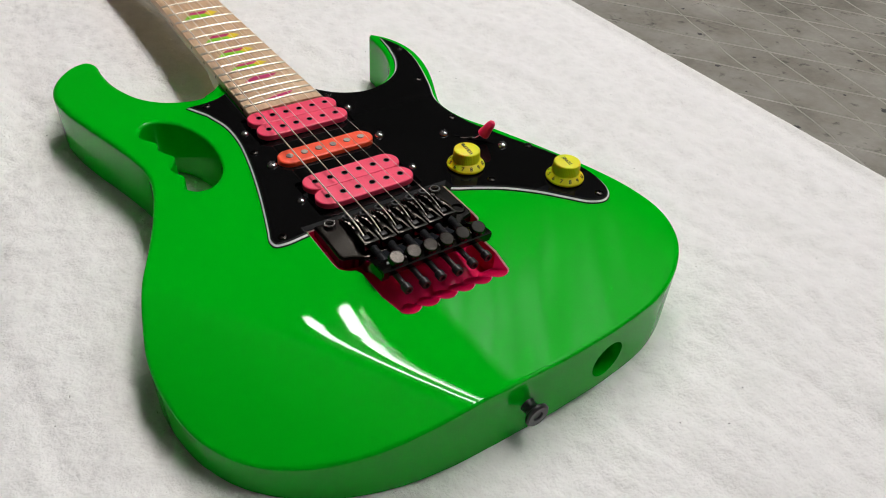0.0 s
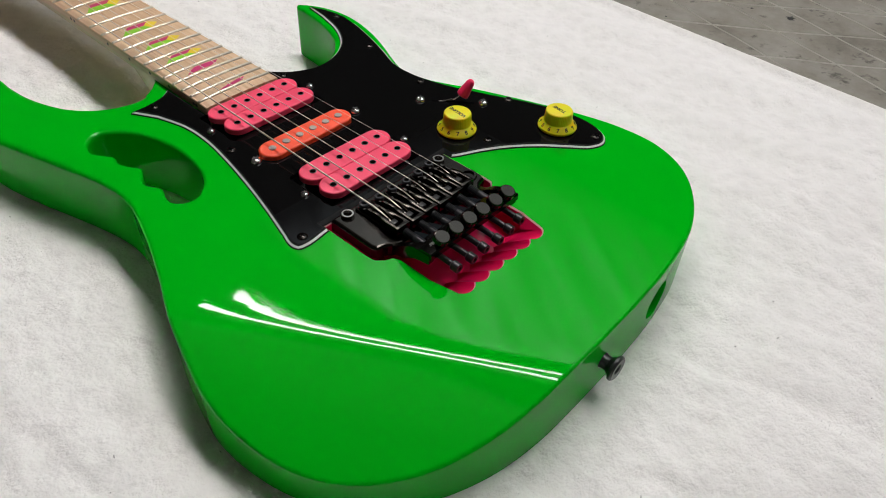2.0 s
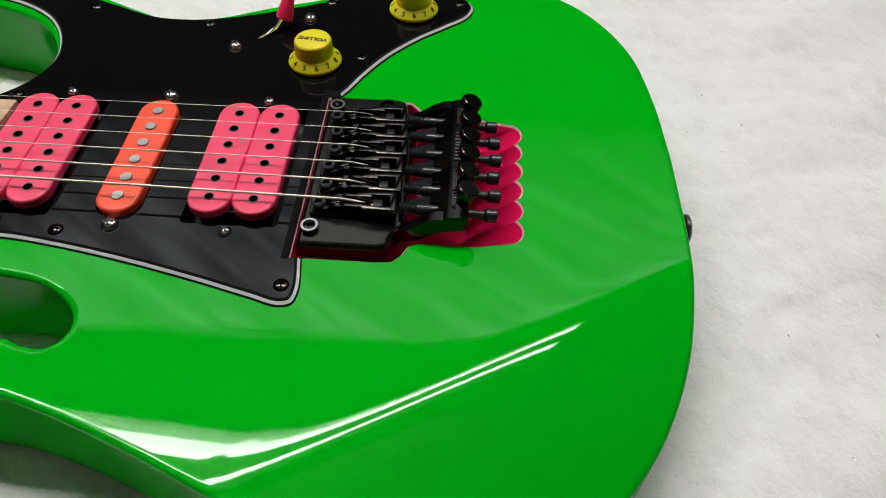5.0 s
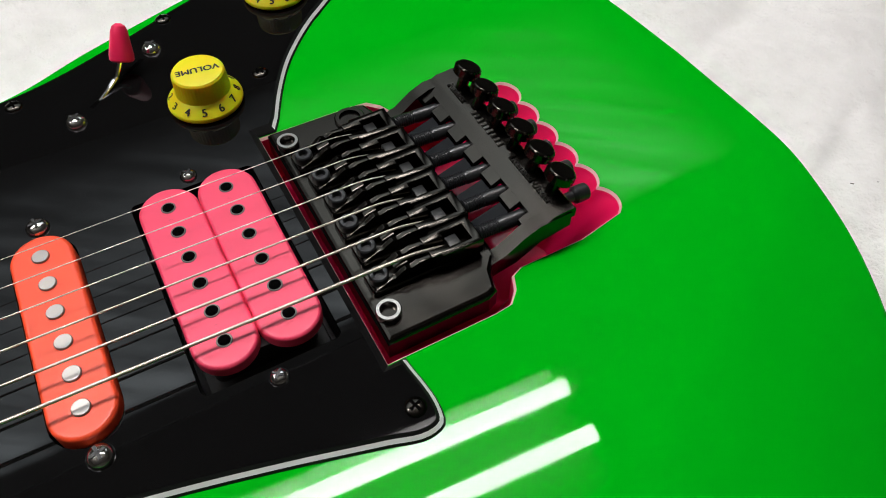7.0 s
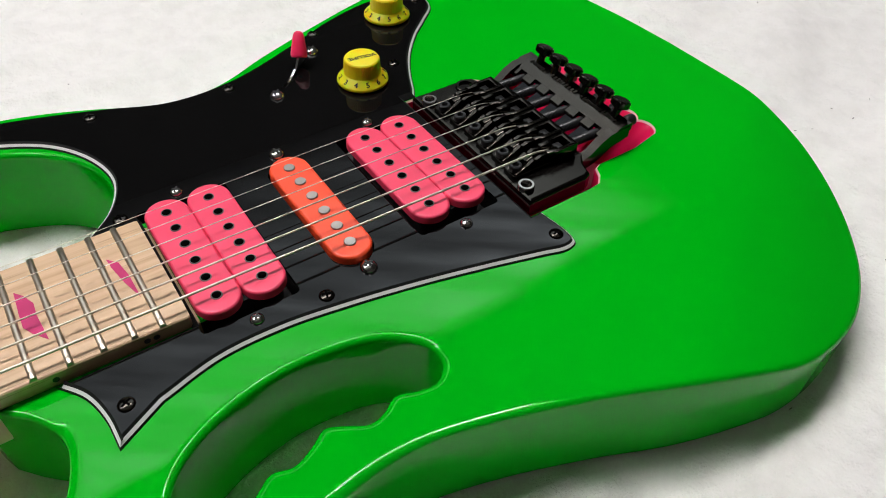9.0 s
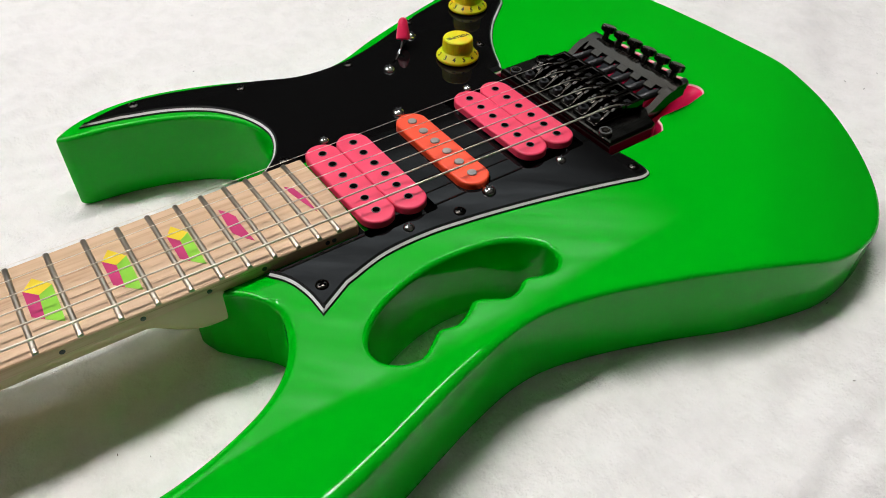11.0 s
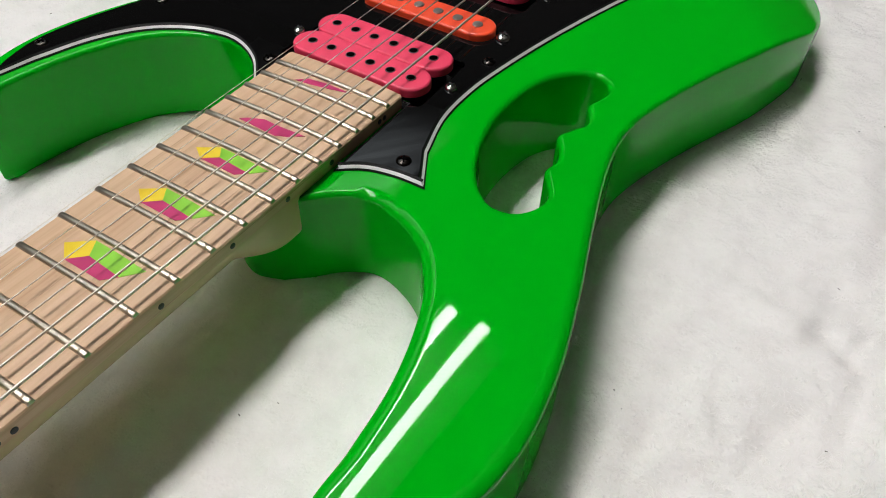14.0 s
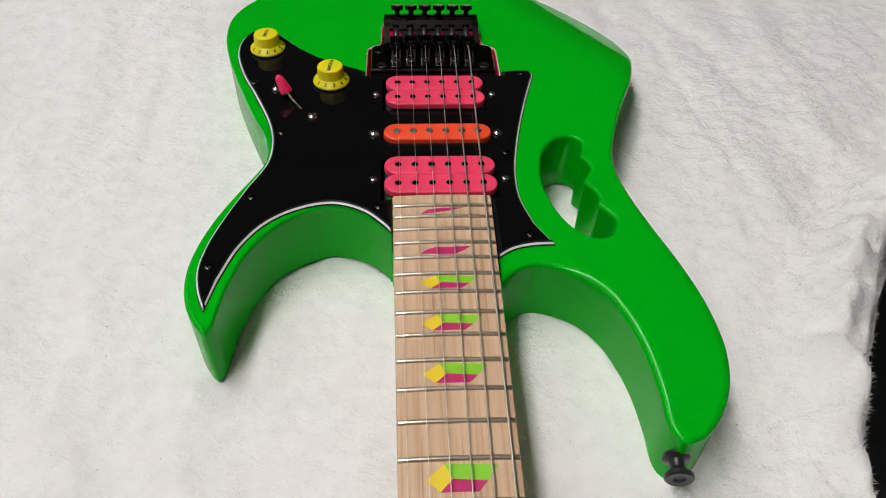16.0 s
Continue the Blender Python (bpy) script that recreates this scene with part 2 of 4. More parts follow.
def rounded(r, z0, z1, segments=4, foot=0.0):
    """Rings for a slab from z0 to z1 with its upper edge rounded by r."""
    out = [(foot, z0), (0, z0 + foot)] if foot else [(0, z0)]
    return out + [(r * (1 - math.cos(a)), z1 - r * (1 - math.sin(a))) for a in (math.pi / 2 * k / segments for k in range(segments + 1))]


def stadium(x0, x1, y, r, n=12):
    """A capsule outline along x."""
    out = [Vector((x1 - r + r * math.sin(a), y - r * math.cos(a))) for a in (math.pi * k / n for k in range(n + 1))]
    return out + [Vector((x0 + r - r * math.sin(a), y + r * math.cos(a))) for a in (math.pi * k / n for k in range(n + 1))]


def rectangle(x0, x1, y0, y1, r=1.5, n=4):
    out = []
    for cx, cy, a0 in ((x1 - r, y0 + r, -90), (x1 - r, y1 - r, 0), (x0 + r, y1 - r, 90), (x0 + r, y0 + r, 180)):
        for k in range(n + 1):
            a = radians(a0 + 90 * k / n)
            out.append(Vector((cx + r * math.cos(a), cy + r * math.sin(a))))
    return out


def lathe(bm, profile, matrix=None, n=24, mat=0):
    """A turned body: (radius, height) from below upwards; radius 0 closes it."""
    matrix = matrix or Matrix()
    rows = []
    for r, z in profile:
        if r <= 1e-6:
            rows.append([bm.verts.new(matrix @ Vector((0, 0, z)))])
        else:
            rows.append([bm.verts.new(matrix @ Vector((r * math.cos(2 * math.pi * k / n), r * math.sin(2 * math.pi * k / n), z))) for k in range(n)])
    for a, b in zip(rows, rows[1:]):
        for k in range(n):
            q = [a[k % len(a)], a[(k + 1) % n % len(a)], b[(k + 1) % n % len(b)], b[k % len(b)]]
            q = list(dict.fromkeys(q))
            if len(q) > 2:
                bm.faces.new(q).material_index = mat
    return rows


def box(bm, centre, size, turn=None, r=0.0, mat=0):
    made = bmesh.ops.create_cube(bm, size=1)["verts"]
    bmesh.ops.scale(bm, vec=size, verts=made)
    faces = list({f for v in made for f in v.link_faces})
    if r:
        edges = list({e for v in made for e in v.link_edges})
        res = bmesh.ops.bevel(bm, geom=edges, offset=r, segments=2, affect="EDGES", profile=0.6)
        made = list({v for f in res["faces"] for v in f.verts} | {v for v in made if v.is_valid})
        faces = list({f for v in made for f in v.link_faces})
    for f in faces:
        f.material_index = mat
    m = Matrix.Translation(centre) @ (turn if turn else Matrix())
    bmesh.ops.transform(bm, matrix=m, verts=made)


def rod(bm, a, b, r, n=10, mat=0, r2=None):
    a, b = Vector(a), Vector(b)
    m = Matrix.Translation(a) @ (b - a).to_track_quat("Z", "Y").to_matrix().to_4x4()
    h = (b - a).length
    lathe(bm, [(0, 0), (r, 0), (r2 or r, h), (0, h)], m, n, mat)


def turn(x=0, y=0, z=0):
    return Euler((radians(x), radians(y), radians(z))).to_matrix().to_4x4()


# ---------------------------------------------------------------- room, bench, blanket
def plain_box(name, centre, size, mat, label, category):
    bm = bmesh.new()
    box(bm, (0, 0, 0), size)
    ob = new(name, finish(bm, mat))
    ob.location = centre
    return tagged(ob, label, category, kind="structure")


FLOOR_Z, CEIL_Z = -0.95, 2.25
plain_box("floor", (0.6, 0.5, FLOOR_Z - 0.05), (6.2, 6.2, 0.1), CONCRETE, "dark workshop floor below the bench", "floor")
plain_box("ceiling", (0.6, 0.5, CEIL_Z + 0.05), (6.2, 6.2, 0.1), CEILING, "pale painted workshop ceiling", "ceiling")
for nm, cx, cy, sx, sy in (("wall_east", 3.75, 0.5, 0.1, 6.2), ("wall_west", -2.55, 0.5, 0.1, 6.2), ("wall_north", 0.6, 3.65, 6.2, 0.1), ("wall_south", 0.6, -2.65, 6.2, 0.1)):
    plain_box(nm, (cx, cy, (FLOOR_Z + CEIL_Z) / 2), (sx, sy, CEIL_Z - FLOOR_Z), WALL, "plain painted workshop wall", "wall")


def strip_light(start, heading, length, gap):
    """A twin fluorescent batten from its start along its heading: housing, lamp holders and two bare tubes."""
    way = Vector((math.sin(heading), math.cos(heading), 0))
    light = new("strip_light")
    light.location = Vector(start) + way * length / 2
    light.rotation_euler = (0, 0, -heading)
    tagged(light, "dark twin-tube fluorescent batten hanging from the ceiling", "lamp")
    bm = bmesh.new()
    box(bm, (0, 0, 0.15), (gap + 0.24, length + 0.08, 0.04), r=0.008)
    for y in (-length / 3, length / 3):
        box(bm, (0, y, 0.29), (0.02, 0.02, 0.25))
    ob = new("housing", finish(bm, HOUSING))
    ob.parent = light
    bm = bmesh.new()
    box(bm, (gap / 2 + 0.064, 0, 0.012), (0.022, length - 0.03, 0.003), turn(0, 20, 0))
    box(bm, (gap / 2 + 0.077, 0, 0.075), (0.003, length - 0.03, 0.13))
    ob = new("reflector", finish(bm, ENAMEL))
    ob.parent = light
    tagged(ob, "white enamelled reflector lip")
    for x in (-gap / 2, gap / 2):
        bm = bmesh.new()
        rod(bm, (x, -length / 2, 0), (x, length / 2, 0), 0.026, 16)
        ob = new("tube", finish(bm, TUBE))
        ob.parent = light
        tagged(ob, "glowing white fluorescent tube")
        for e in (-1, 1):
            bm = bmesh.new()
            box(bm, (x, e * (length / 2 + 0.012), 0.055), (0.05, 0.022, 0.16), r=0.004)
            ob = new("lamp_holder", finish(bm, HOUSING))
            ob.parent = light
    return light


strip_light((0.49, -0.767, 1.845), 0.075, 2.39, 0.16)


def ceiling_light(x0, x1, y0, y1):
    """An added glowing sheet under the ceiling, in place of light falling on it."""
    light = new("ceiling_light")
    light.location = (x0, (y0 + y1) / 2, CEIL_Z)
    tagged(light, "added glowing sheet standing in for the lit pale strip of ceiling", "lamp")
    bm = bmesh.new()
    box(bm, ((x1 - x0) / 2, 0, -0.012), (x1 - x0, y1 - y0, 0.012), r=0.003)
    ob = new("glow_sheet", finish(bm, CEILING_GLOW))
    ob.parent = light


# added so that lacquer and pickguard mirror a bright ceiling
ceiling_light(1.24, 2.78, -2.4, 2.3)

# the bench: a worn grey top on a plain frame
EDGE = spline([(-760, -900), (-700, -300), (-520, -50), (-360, 85), (-292, 160), (-265, 204), (-244, 240), (-226, 275), (-212, 310), (-205, 345), (-205, 400), (-223, 480), (-250, 1000)], False, 12)


def over_edge(x, y):
    """How far a place lies out past the bench's near edge, in millimetres (inside: minus)."""
    best, sign = 1e9, 1.0
    p = Vector((x, y))
    for a, b in zip(EDGE, EDGE[1:]):
        d = b - a
        s = min(max((p - a).dot(d) / d.length_squared, 0), 1)
        off = p - (a + d * s)
        if off.length < best:
            best, sign = off.length, 1.0 if d.x * off.y - d.y * off.x > 0 else -1.0
    return best * sign


bench = new("workbench")
bench.location = (0.5, 0, FLOOR_Z)
tagged(bench, "grey worn workbench with scratched and stained top", "workbench")
bm = bmesh.new()
outline = list(EDGE) + [Vector((1500, 1000)), Vector((1500, -900))]
slab(bm, outline, [(30, -100), (30, -55), (32, -52)])
top = part("bench_top", bm, BENCH, None, "scratched grey top with dark spots")
top.parent, top.matrix_parent_inverse = bench, Matrix.Translation(bench.location).inverted()
for x, y in ((0.05, -0.8), (1.4, -0.8), (0.05, 0.9), (1.4, 0.9)):
    bm = bmesh.new()
    box(bm, (x, y, (FLOOR_Z - 0.055) / 2), (0.07, 0.07, -FLOOR_Z - 0.055), r=0.004)
    ob = new("leg", finish(bm, CONCRETE))
    ob.parent, ob.matrix_parent_inverse = bench, Matrix.Translation(bench.location).inverted()

# the blanket: white fleece, hem on the bench on one side, hanging over the near edge on the other
EDGE_XY = np.array([(p.x, p.y) for p in EDGE])


def over_edges(x, y):
    a, b = EDGE_XY[:-1], EDGE_XY[1:]
    best, sign = np.full(x.shape, 1e9), np.ones(x.shape)
    for (ax, ay), (bx, by) in zip(a, b):
        dx, dy = bx - ax, by - ay
        s = np.clip(((x - ax) * dx + (y - ay) * dy) / (dx * dx + dy * dy), 0, 1)
        ox, oy = x - ax - s * dx, y - ay - s * dy
        d = np.hypot(ox, oy)
        near = d < best
        best, sign = np.where(near, d, best), np.where(near, np.where(dx * oy - dy * ox > 0, 1.0, -1.0), sign)
    return best * sign


def hem(y):
    return 420 + 0.055 * y


def blanket_height(x, y):
    """The fleece's height in millimetres from the top of the body."""
    n1 = np.array([noise.noise((a * 0.006, b * 0.006, 3.1)) for a, b in zip(x, y)])
    n2 = np.array([noise.noise(((a * 0.86 + b * 0.5) * 0.018, (b * 0.86 - a * 0.5) * 0.006, 7.7)) for a, b in zip(x, y)])
    n3 = np.array([noise.noise((a * 0.05, b * 0.05, 1.3)) for a, b in zip(x, y)])
    n4 = np.array([noise.noise((a * 0.11, b * 0.11, 5.3)) for a, b in zip(x, y)])
    n5 = np.array([noise.noise(((a + 0.15 * b) * 0.017, b * 0.005, 2.2)) for a, b in zip(x, y)])
    n6 = np.array([noise.noise(((a + 0.12 * b) * 0.024, b * 0.0045, 4.4)) for a, b in zip(x, y)])
    crease = np.exp(-(n6 / 0.25) ** 2)  # long soft hollows from its folding
    flat = np.clip((hem(y) - x) / 60, 0.05, 1)
    near = np.clip((np.hypot((x + 10) / 190, (y - 60) / 260) - 0.75) / 0.6, 0, 1)
    z = -45 + flat * near * (4.5 * (n1 + 0.4) + 8.5 * np.clip(n2 + 0.15, -0.2, 1)) + 1.5 * n3 + 1.1 * n4 + 7.5 * flat * np.clip((np.hypot(x, y - 60) - 190) / 60, 0, 1) * (0.5 - np.sqrt(n5**2 + 0.015)) - 2.2 * flat * crease * np.clip((np.hypot(x, y - 60) - 170) / 50, 0, 1)
    z = -47.4 + np.log1p(np.exp(np.clip(z + 47.4, -30, 30)))
    inward = hem(y) - x
    z = np.where(inward < 40, -47.6 + (z + 47.6) * np.clip(inward / 40, 0.12, 1), z)  # lies flat along the hem
    z = z + 4.6 * np.exp(-((inward - 5.5) / 4) ** 2) - 1.2 * np.exp(-((inward - 17) / 6) ** 2)  # its rolled rim and the seam
    e = over_edges(x, y)
    z = np.maximum(z - 3.5 * np.exp(-((e + 52) / 20) ** 2) * np.clip(1.1 + n2, 0.4, 1.6), -50.2)
    s = np.clip((e + 8) / 16, 0, 1)
    z = z + 13 * np.exp(-((e + 20) / 16) ** 2) * np.clip(1 + n3, 0.5, 1.5) - 32 * s * s * (3 - 2 * s) + np.clip((e + 60) / 60, 0, 1) * (1 - s) * 4 * (0.5 + n2)
    lip = np.clip((x - hem(y) + 5) / 5, 0, 1)
    return z - 3.2 * lip**2, e


def soft_noise(x, y, cell, salt):
    """Smooth random hills of the given cell size, 0 to 1, with their slopes."""
    table = np.random.default_rng(salt).random((512, 512))
    u, v = x / cell + 700, y / cell + 700
    i, j = np.floor(u).astype(int), np.floor(v).astype(int)
    a, b = u - i, v - j
    a, b = a * a * (3 - 2 * a), b * b * (3 - 2 * b)
    i, j = i % 511, j % 511
    low, high = table[i, j] * (1 - a) + table[i + 1, j] * a, table[i, j + 1] * (1 - a) + table[i + 1, j + 1] * a
    return low * (1 - b) + high * b


def tuft(x, y):
    return 1.0 * soft_noise(x, y, 14, 1) + 0.7 * soft_noise(x + 0.5 * y, y - 0.5 * x, 7, 2) + 0.5 * soft_noise(x - 0.4 * y, y + 0.4 * x, 4.2, 3)


NX, NY = 500, 580
gu, gv = np.meshgrid(np.linspace(0, 1, NX), np.linspace(-420, 1000, NY))
gu, gv = gu.ravel(), gv.ravel()
gx = -800 + (hem(gv) + 800) * gu
gz, ge = blanket_height(gx, gv)
gz = gz + (1 + 1.3 * np.clip((ge + 140) / 90, 0, 1)) * 2.0 * np.clip((hem(gv) - gx) / 40, 0.12, 1) * (tuft(gx, gv) - 1.1)  # more ruffled near its edge
grad_x = (over_edges(gx + 1, gv) - ge)
grad_y = (over_edges(gx, gv + 1) - ge)
out = np.clip(ge - 8, 0, None) * (ge < 60)
verts = np.stack([gx - out * grad_x, gv - out * grad_y, gz + TOP], 1) / 1000
idx = np.arange(NX * NY).reshape(NY, NX)
quads = np.stack([idx[:-1, :-1], idx[:-1, 1:], idx[1:, 1:], idx[1:, :-1]], -1).reshape(-1, 4)
quads = quads[(ge[quads] < 8).any(1)]
me = bpy.data.meshes.new("fleece_sheet")
me.from_pydata(verts.tolist(), [], quads.tolist())
me.materials.append(FLEECE)
for p in me.polygons:
    p.use_smooth = True
blanket = new("blanket", me)
tagged(blanket, "white fluffy fleece blanket spread over the grey workbench", "blanket")

# its pile: short leaning fibres
rng = np.random.default_rng(5)
COUNT = 420000
fy = rng.uniform(-330, 640, COUNT)
fx = -420 + (hem(fy) + 420.5) * rng.random(COUNT)
cx = np.clip((fx + 800) / (hem(fy) + 800) * (NX - 1), 0, NX - 1.001)
cy = np.clip((fy + 420) / 1420 * (NY - 1), 0, NY - 1.001)
ix, iy = cx.astype(int), cy.astype(int)
tx, ty = cx - ix, cy - iy
grid, edge_grid = gz.reshape(NY, NX), ge.reshape(NY, NX)
fz = grid[iy, ix] * (1 - tx) * (1 - ty) + grid[iy, ix + 1] * tx * (1 - ty) + grid[iy + 1, ix] * (1 - tx) * ty + grid[iy + 1, ix + 1] * tx * ty
keep = edge_grid[iy, ix] < 8
fx, fy, fz, fe = fx[keep], fy[keep], fz[keep], edge_grid[iy, ix][keep]


rise = tuft(fx, fy)
slope_x, slope_y = tuft(fx + 0.5, fy) - rise, tuft(fx, fy + 0.5) - rise
nub = 1 + 1.3 * np.clip((fe + 140) / 90, 0, 1)
lean_a = np.arctan2(-slope_y, -slope_x) + rng.normal(0, 0.7, len(fx))
lean = rng.uniform(0.8, 2.2, len(fx)) * nub**0.7
tall = rng.uniform(0.2, 1.1, len(fx)) * (0.5 + 0.5 * nub)
wa = lean_a + np.pi / 2 + rng.normal(0, 0.25, len(fx))
wx, wy = 0.15 * nub**0.6 * np.cos(wa), 0.15 * nub**0.6 * np.sin(wa)
tip = np.stack([fx + lean * np.cos(lean_a), fy + lean * np.sin(lean_a), fz + tall], 1)
a = np.stack([fx - wx, fy - wy, fz - 0.3], 1)
b = np.stack([fx + wx, fy + wy, fz - 0.3], 1)
v = np.stack([a, b, tip], 1).reshape(-1, 3)
v[:, 2] += TOP
me = bpy.data.meshes.new("nap")
me.from_pydata((v / 1000).tolist(), [], np.arange(len(v)).reshape(-1, 3).tolist())
me.materials.append(FIBRE)
nap = new("nap", me)
nap.parent = blanket
tagged(nap, "short white fluffy fibres", kind="stuff")

# lint and dust caught in the pile
bm = bmesh.new()
for k in range(70):
    x, y = rng.uniform(-230, 330), rng.uniform(-300, 480)
    if over_edge(x, y) < -20:
        a = rng.uniform(0, 6.28)
        d = Vector((math.cos(a), math.sin(a), 0)) * rng.uniform(0.15, 0.7)
        c = Vector((x, y, float(blanket_height(np.array([x]), np.array([y]))[0][0]) + 1.6))
        rod(bm, c - d, c + d + Vector((0, 0, 0.4)), rng.uniform(0.1, 0.22), 5)
lint = part("lint", bm, LINT, None, "tiny dark specks of lint")
lint.parent = blanket
tagged(lint, "tiny dark specks of lint", kind="stuff")

# raised pale lines in two crossing sets, and dark spots, on the bare bench top
def bench_part(name, bm, mat, label=""):
    ob = part(name, bm, mat, None, label)
    ob.parent, ob.matrix_parent_inverse = bench, Matrix.Translation(bench.location).inverted()


def pale_line(a, b, width):
    bm = bmesh.new()
    side = Vector((-(b - a).y, (b - a).x)).normalized()
    n, rows = max(6, int((b - a).length / 25)), []
    for k in range(n + 1):
        p = a.lerp(b, k / n)
        q = p + side * 4.0 * noise.noise((p.x * 0.015, p.y * 0.015, 0.4))
        w = side * width * (0.5 + 0.45 * noise.noise((p.x * 0.05, p.y * 0.05, 9)))
        rows.append([bm.verts.new((v.x, v.y, z)) for v, z in ((q - w, -51.95), (q, -51.0), (q + w, -51.95))])
    for r, s in zip(rows, rows[1:]):
        bm.faces.new((r[0], r[1], s[1], s[0]))
        bm.faces.new((r[1], r[2], s[2], s[1]))
    bench_part("pale_line", bm, SCRATCH)


for way, first, gap in (((0.343, 0.94), 429, 49), ((0.565, -0.825), 339, 60)):
    way = Vector(way).normalized()
    across_way = Vector((abs(way.y), -way.x if way.y > 0 else way.x))
    for k in range(15):
        run = [across_way * (first + gap * k) + way * s for s in range(-900, 900, 10)]
        run = [p for p in run if p.x > hem(p.y) + 3 and -420 < p.y < 760 and p.x < 1350]
        if len(run) > 4:
            pale_line(run[0], run[-1], 1.25)
for x, y, r in ((470, 121, 2.6), (434, -3, 3.2), (542, -25, 4.6), (626, 55, 2.8), (535, 14, 1.8), (518, 188, 3.0), (524, 116, 2.0), (449, 67, 1.2), (450, 164, 1.4), (560, 250, 2.4), (600, 160, 1.6), (650, -60, 2.6), (500, 290, 2.0), (580, 330, 3.0)):
    bm = bmesh.new()
    n = 14
    c = bm.verts.new((x, y, -51.5))
    rim = [bm.verts.new((x + r * (0.95 + 1.1 * noise.noise((x * 0.37, k * 1.3, y * 0.37))) * math.cos(6.283 * k / n), y + r * (0.95 + 1.1 * noise.noise((y * 0.37, k * 1.3, x * 0.37))) * math.sin(6.283 * k / n), -51.95)) for k in range(n)]
    for k in range(n):
        bm.faces.new((c, rim[k], rim[(k + 1) % n]))
    bench_part("spot", bm, SPOT)

# ---------------------------------------------------------------- the guitar
guitar = new("electric_guitar")
tagged(guitar, "glossy green electric guitar with black pickguard lying on white fleece", "guitar")

TREBLE = [(29.3, 150), (29.3, 165), (29.6, 176), (37, 167.5), (50, 158), (67, 154), (86, 161), (101, 175), (111, 195), (117, 217), (119.3, 234), (120.5, 243.5),
          (123.3, 247), (128.8, 241.7), (135, 231.1), (139, 218), (140.3, 203), (138.5, 187), (133, 166), (124.2, 144), (117, 129), (109.6, 110), (111.6, 87.9), (125.7, 56), (143.6, 10), (153.4, -20), (159, -48),
          (158, -75.5), (147, -99.6), (127.6, -118), (98.5, -132.6), (61.2, -139.6), (20, -142.4)]
BASS = [(-20, -142.6), (-50, -141.7), (-78.3, -137.2), (-103.3, -128.1), (-123, -115.8), (-139, -100), (-151, -79), (-157, -55), (-158, -30), (-153.4, -8.2), (-145.5, 17.2), (-132.6, 47.2), (-120.2, 80.4),
        (-113, 108.2), (-112.6, 125), (-116.3, 146.7), (-123.5, 173.4), (-132, 202.4), (-139, 232.6), (-140.8, 260.2), (-136.2, 281.7), (-126.2, 299), (-114.7, 309.6), (-105.6, 311.6),
        (-100.9, 305.4), (-100, 285), (-98.2, 262), (-93.8, 243), (-87, 226.2), (-76.7, 213.4), (-63.9, 205.9), (-49, 203), (-37, 209), (-30, 216), (-26.5, 219), (-25.5, 214), (-25.5, 150)]
GRIP = [(-64.5, 140), (-64.5, 120), (-68.5, 102), (-75.5, 91.5), (-83, 86.5), (-90, 87), (-95, 92.5), (-94.5, 100), (-92, 107.5), (-95.5, 114), (-96.5, 120), (-92.5, 127), (-90, 133), (-93.5, 139), (-96.5, 147), (-95, 154),
        (-98.5, 160), (-102.5, 167), (-101, 175.5), (-95.5, 181.5), (-88, 182.5), (-80, 177.5), (-71, 164)]
OUTLINE = ccw([p for p in spline(TREBLE, False, 2.0)] + [p for p in spline(BASS, False, 2.0)])


def lobes(y0, depth, half):
    """Six scallops across the back of the tremolo cavity, from +half to -half."""
    out = []
    for k in range(6):
        for s in range(8):
            t = s / 8
            x = half - (k + t) * half / 3
            out.append(Vector((x, y0 - depth * math.sin(math.pi * t) ** 0.7)))
    return out + [Vector((-half, y0))]


CAVITY_SIDE = [(38.2, -56), (38.2, -34), (40, -30), (44.5, -28), (48, -24.5), (48.6, -19), (48.6, 14.5)]
CAVITY = ccw(lobes(-72.3, 3.2, 35.2) + [Vector((-x, y)) for x, y in CAVITY_SIDE] + [Vector((x, y)) for x, y in CAVITY_SIDE[::-1]])
ROUTS = [rectangle(-37.2, 37.2, y0, y1, 2.5) for y0, y1 in ((113.5, 152), (76.5, 99), (21.5, 61))]


def soft_ramp(d, width):
    """Nought below zero, then rising one for one, with a smooth start."""
    return width * math.log1p(math.exp(min(d / width, 40))) if d > -12 * width else 0.0


def arm_bevel(x, y):
    """How far the top falls away towards the corner where the forearm rests: a crease, then a steeper roll."""
    d = (x + 142) * -0.825 + (y - 20) * -0.565
    return 0.27 * soft_ramp(d - 5.8, 3.4) + 0.2 * soft_ramp(d - 36, 6.0)


def horn_dome(x, y):
    """The long horn's top falls a little towards its tip and is gently crowned."""
    w = min(max((y - 195) / 40, 0), 1)
    return 0.055 * soft_ramp(y - 216, 8.0) + w * w * (3 - 2 * w) * (0.00042 + 0.000006 * max(y - 235, 0)) * (x + 106) ** 2


def within(px, py, loop):
    """Which of the points lie inside the loop."""
    out = np.zeros(px.shape, bool)
    for (ax, ay), (bx, by) in zip(loop, np.roll(loop, -1, 0)):
        if ay != by:
            out ^= ((ay > py) != (by > py)) & (px < (bx - ax) * (py - ay) / (by - ay) + ax)
    return out


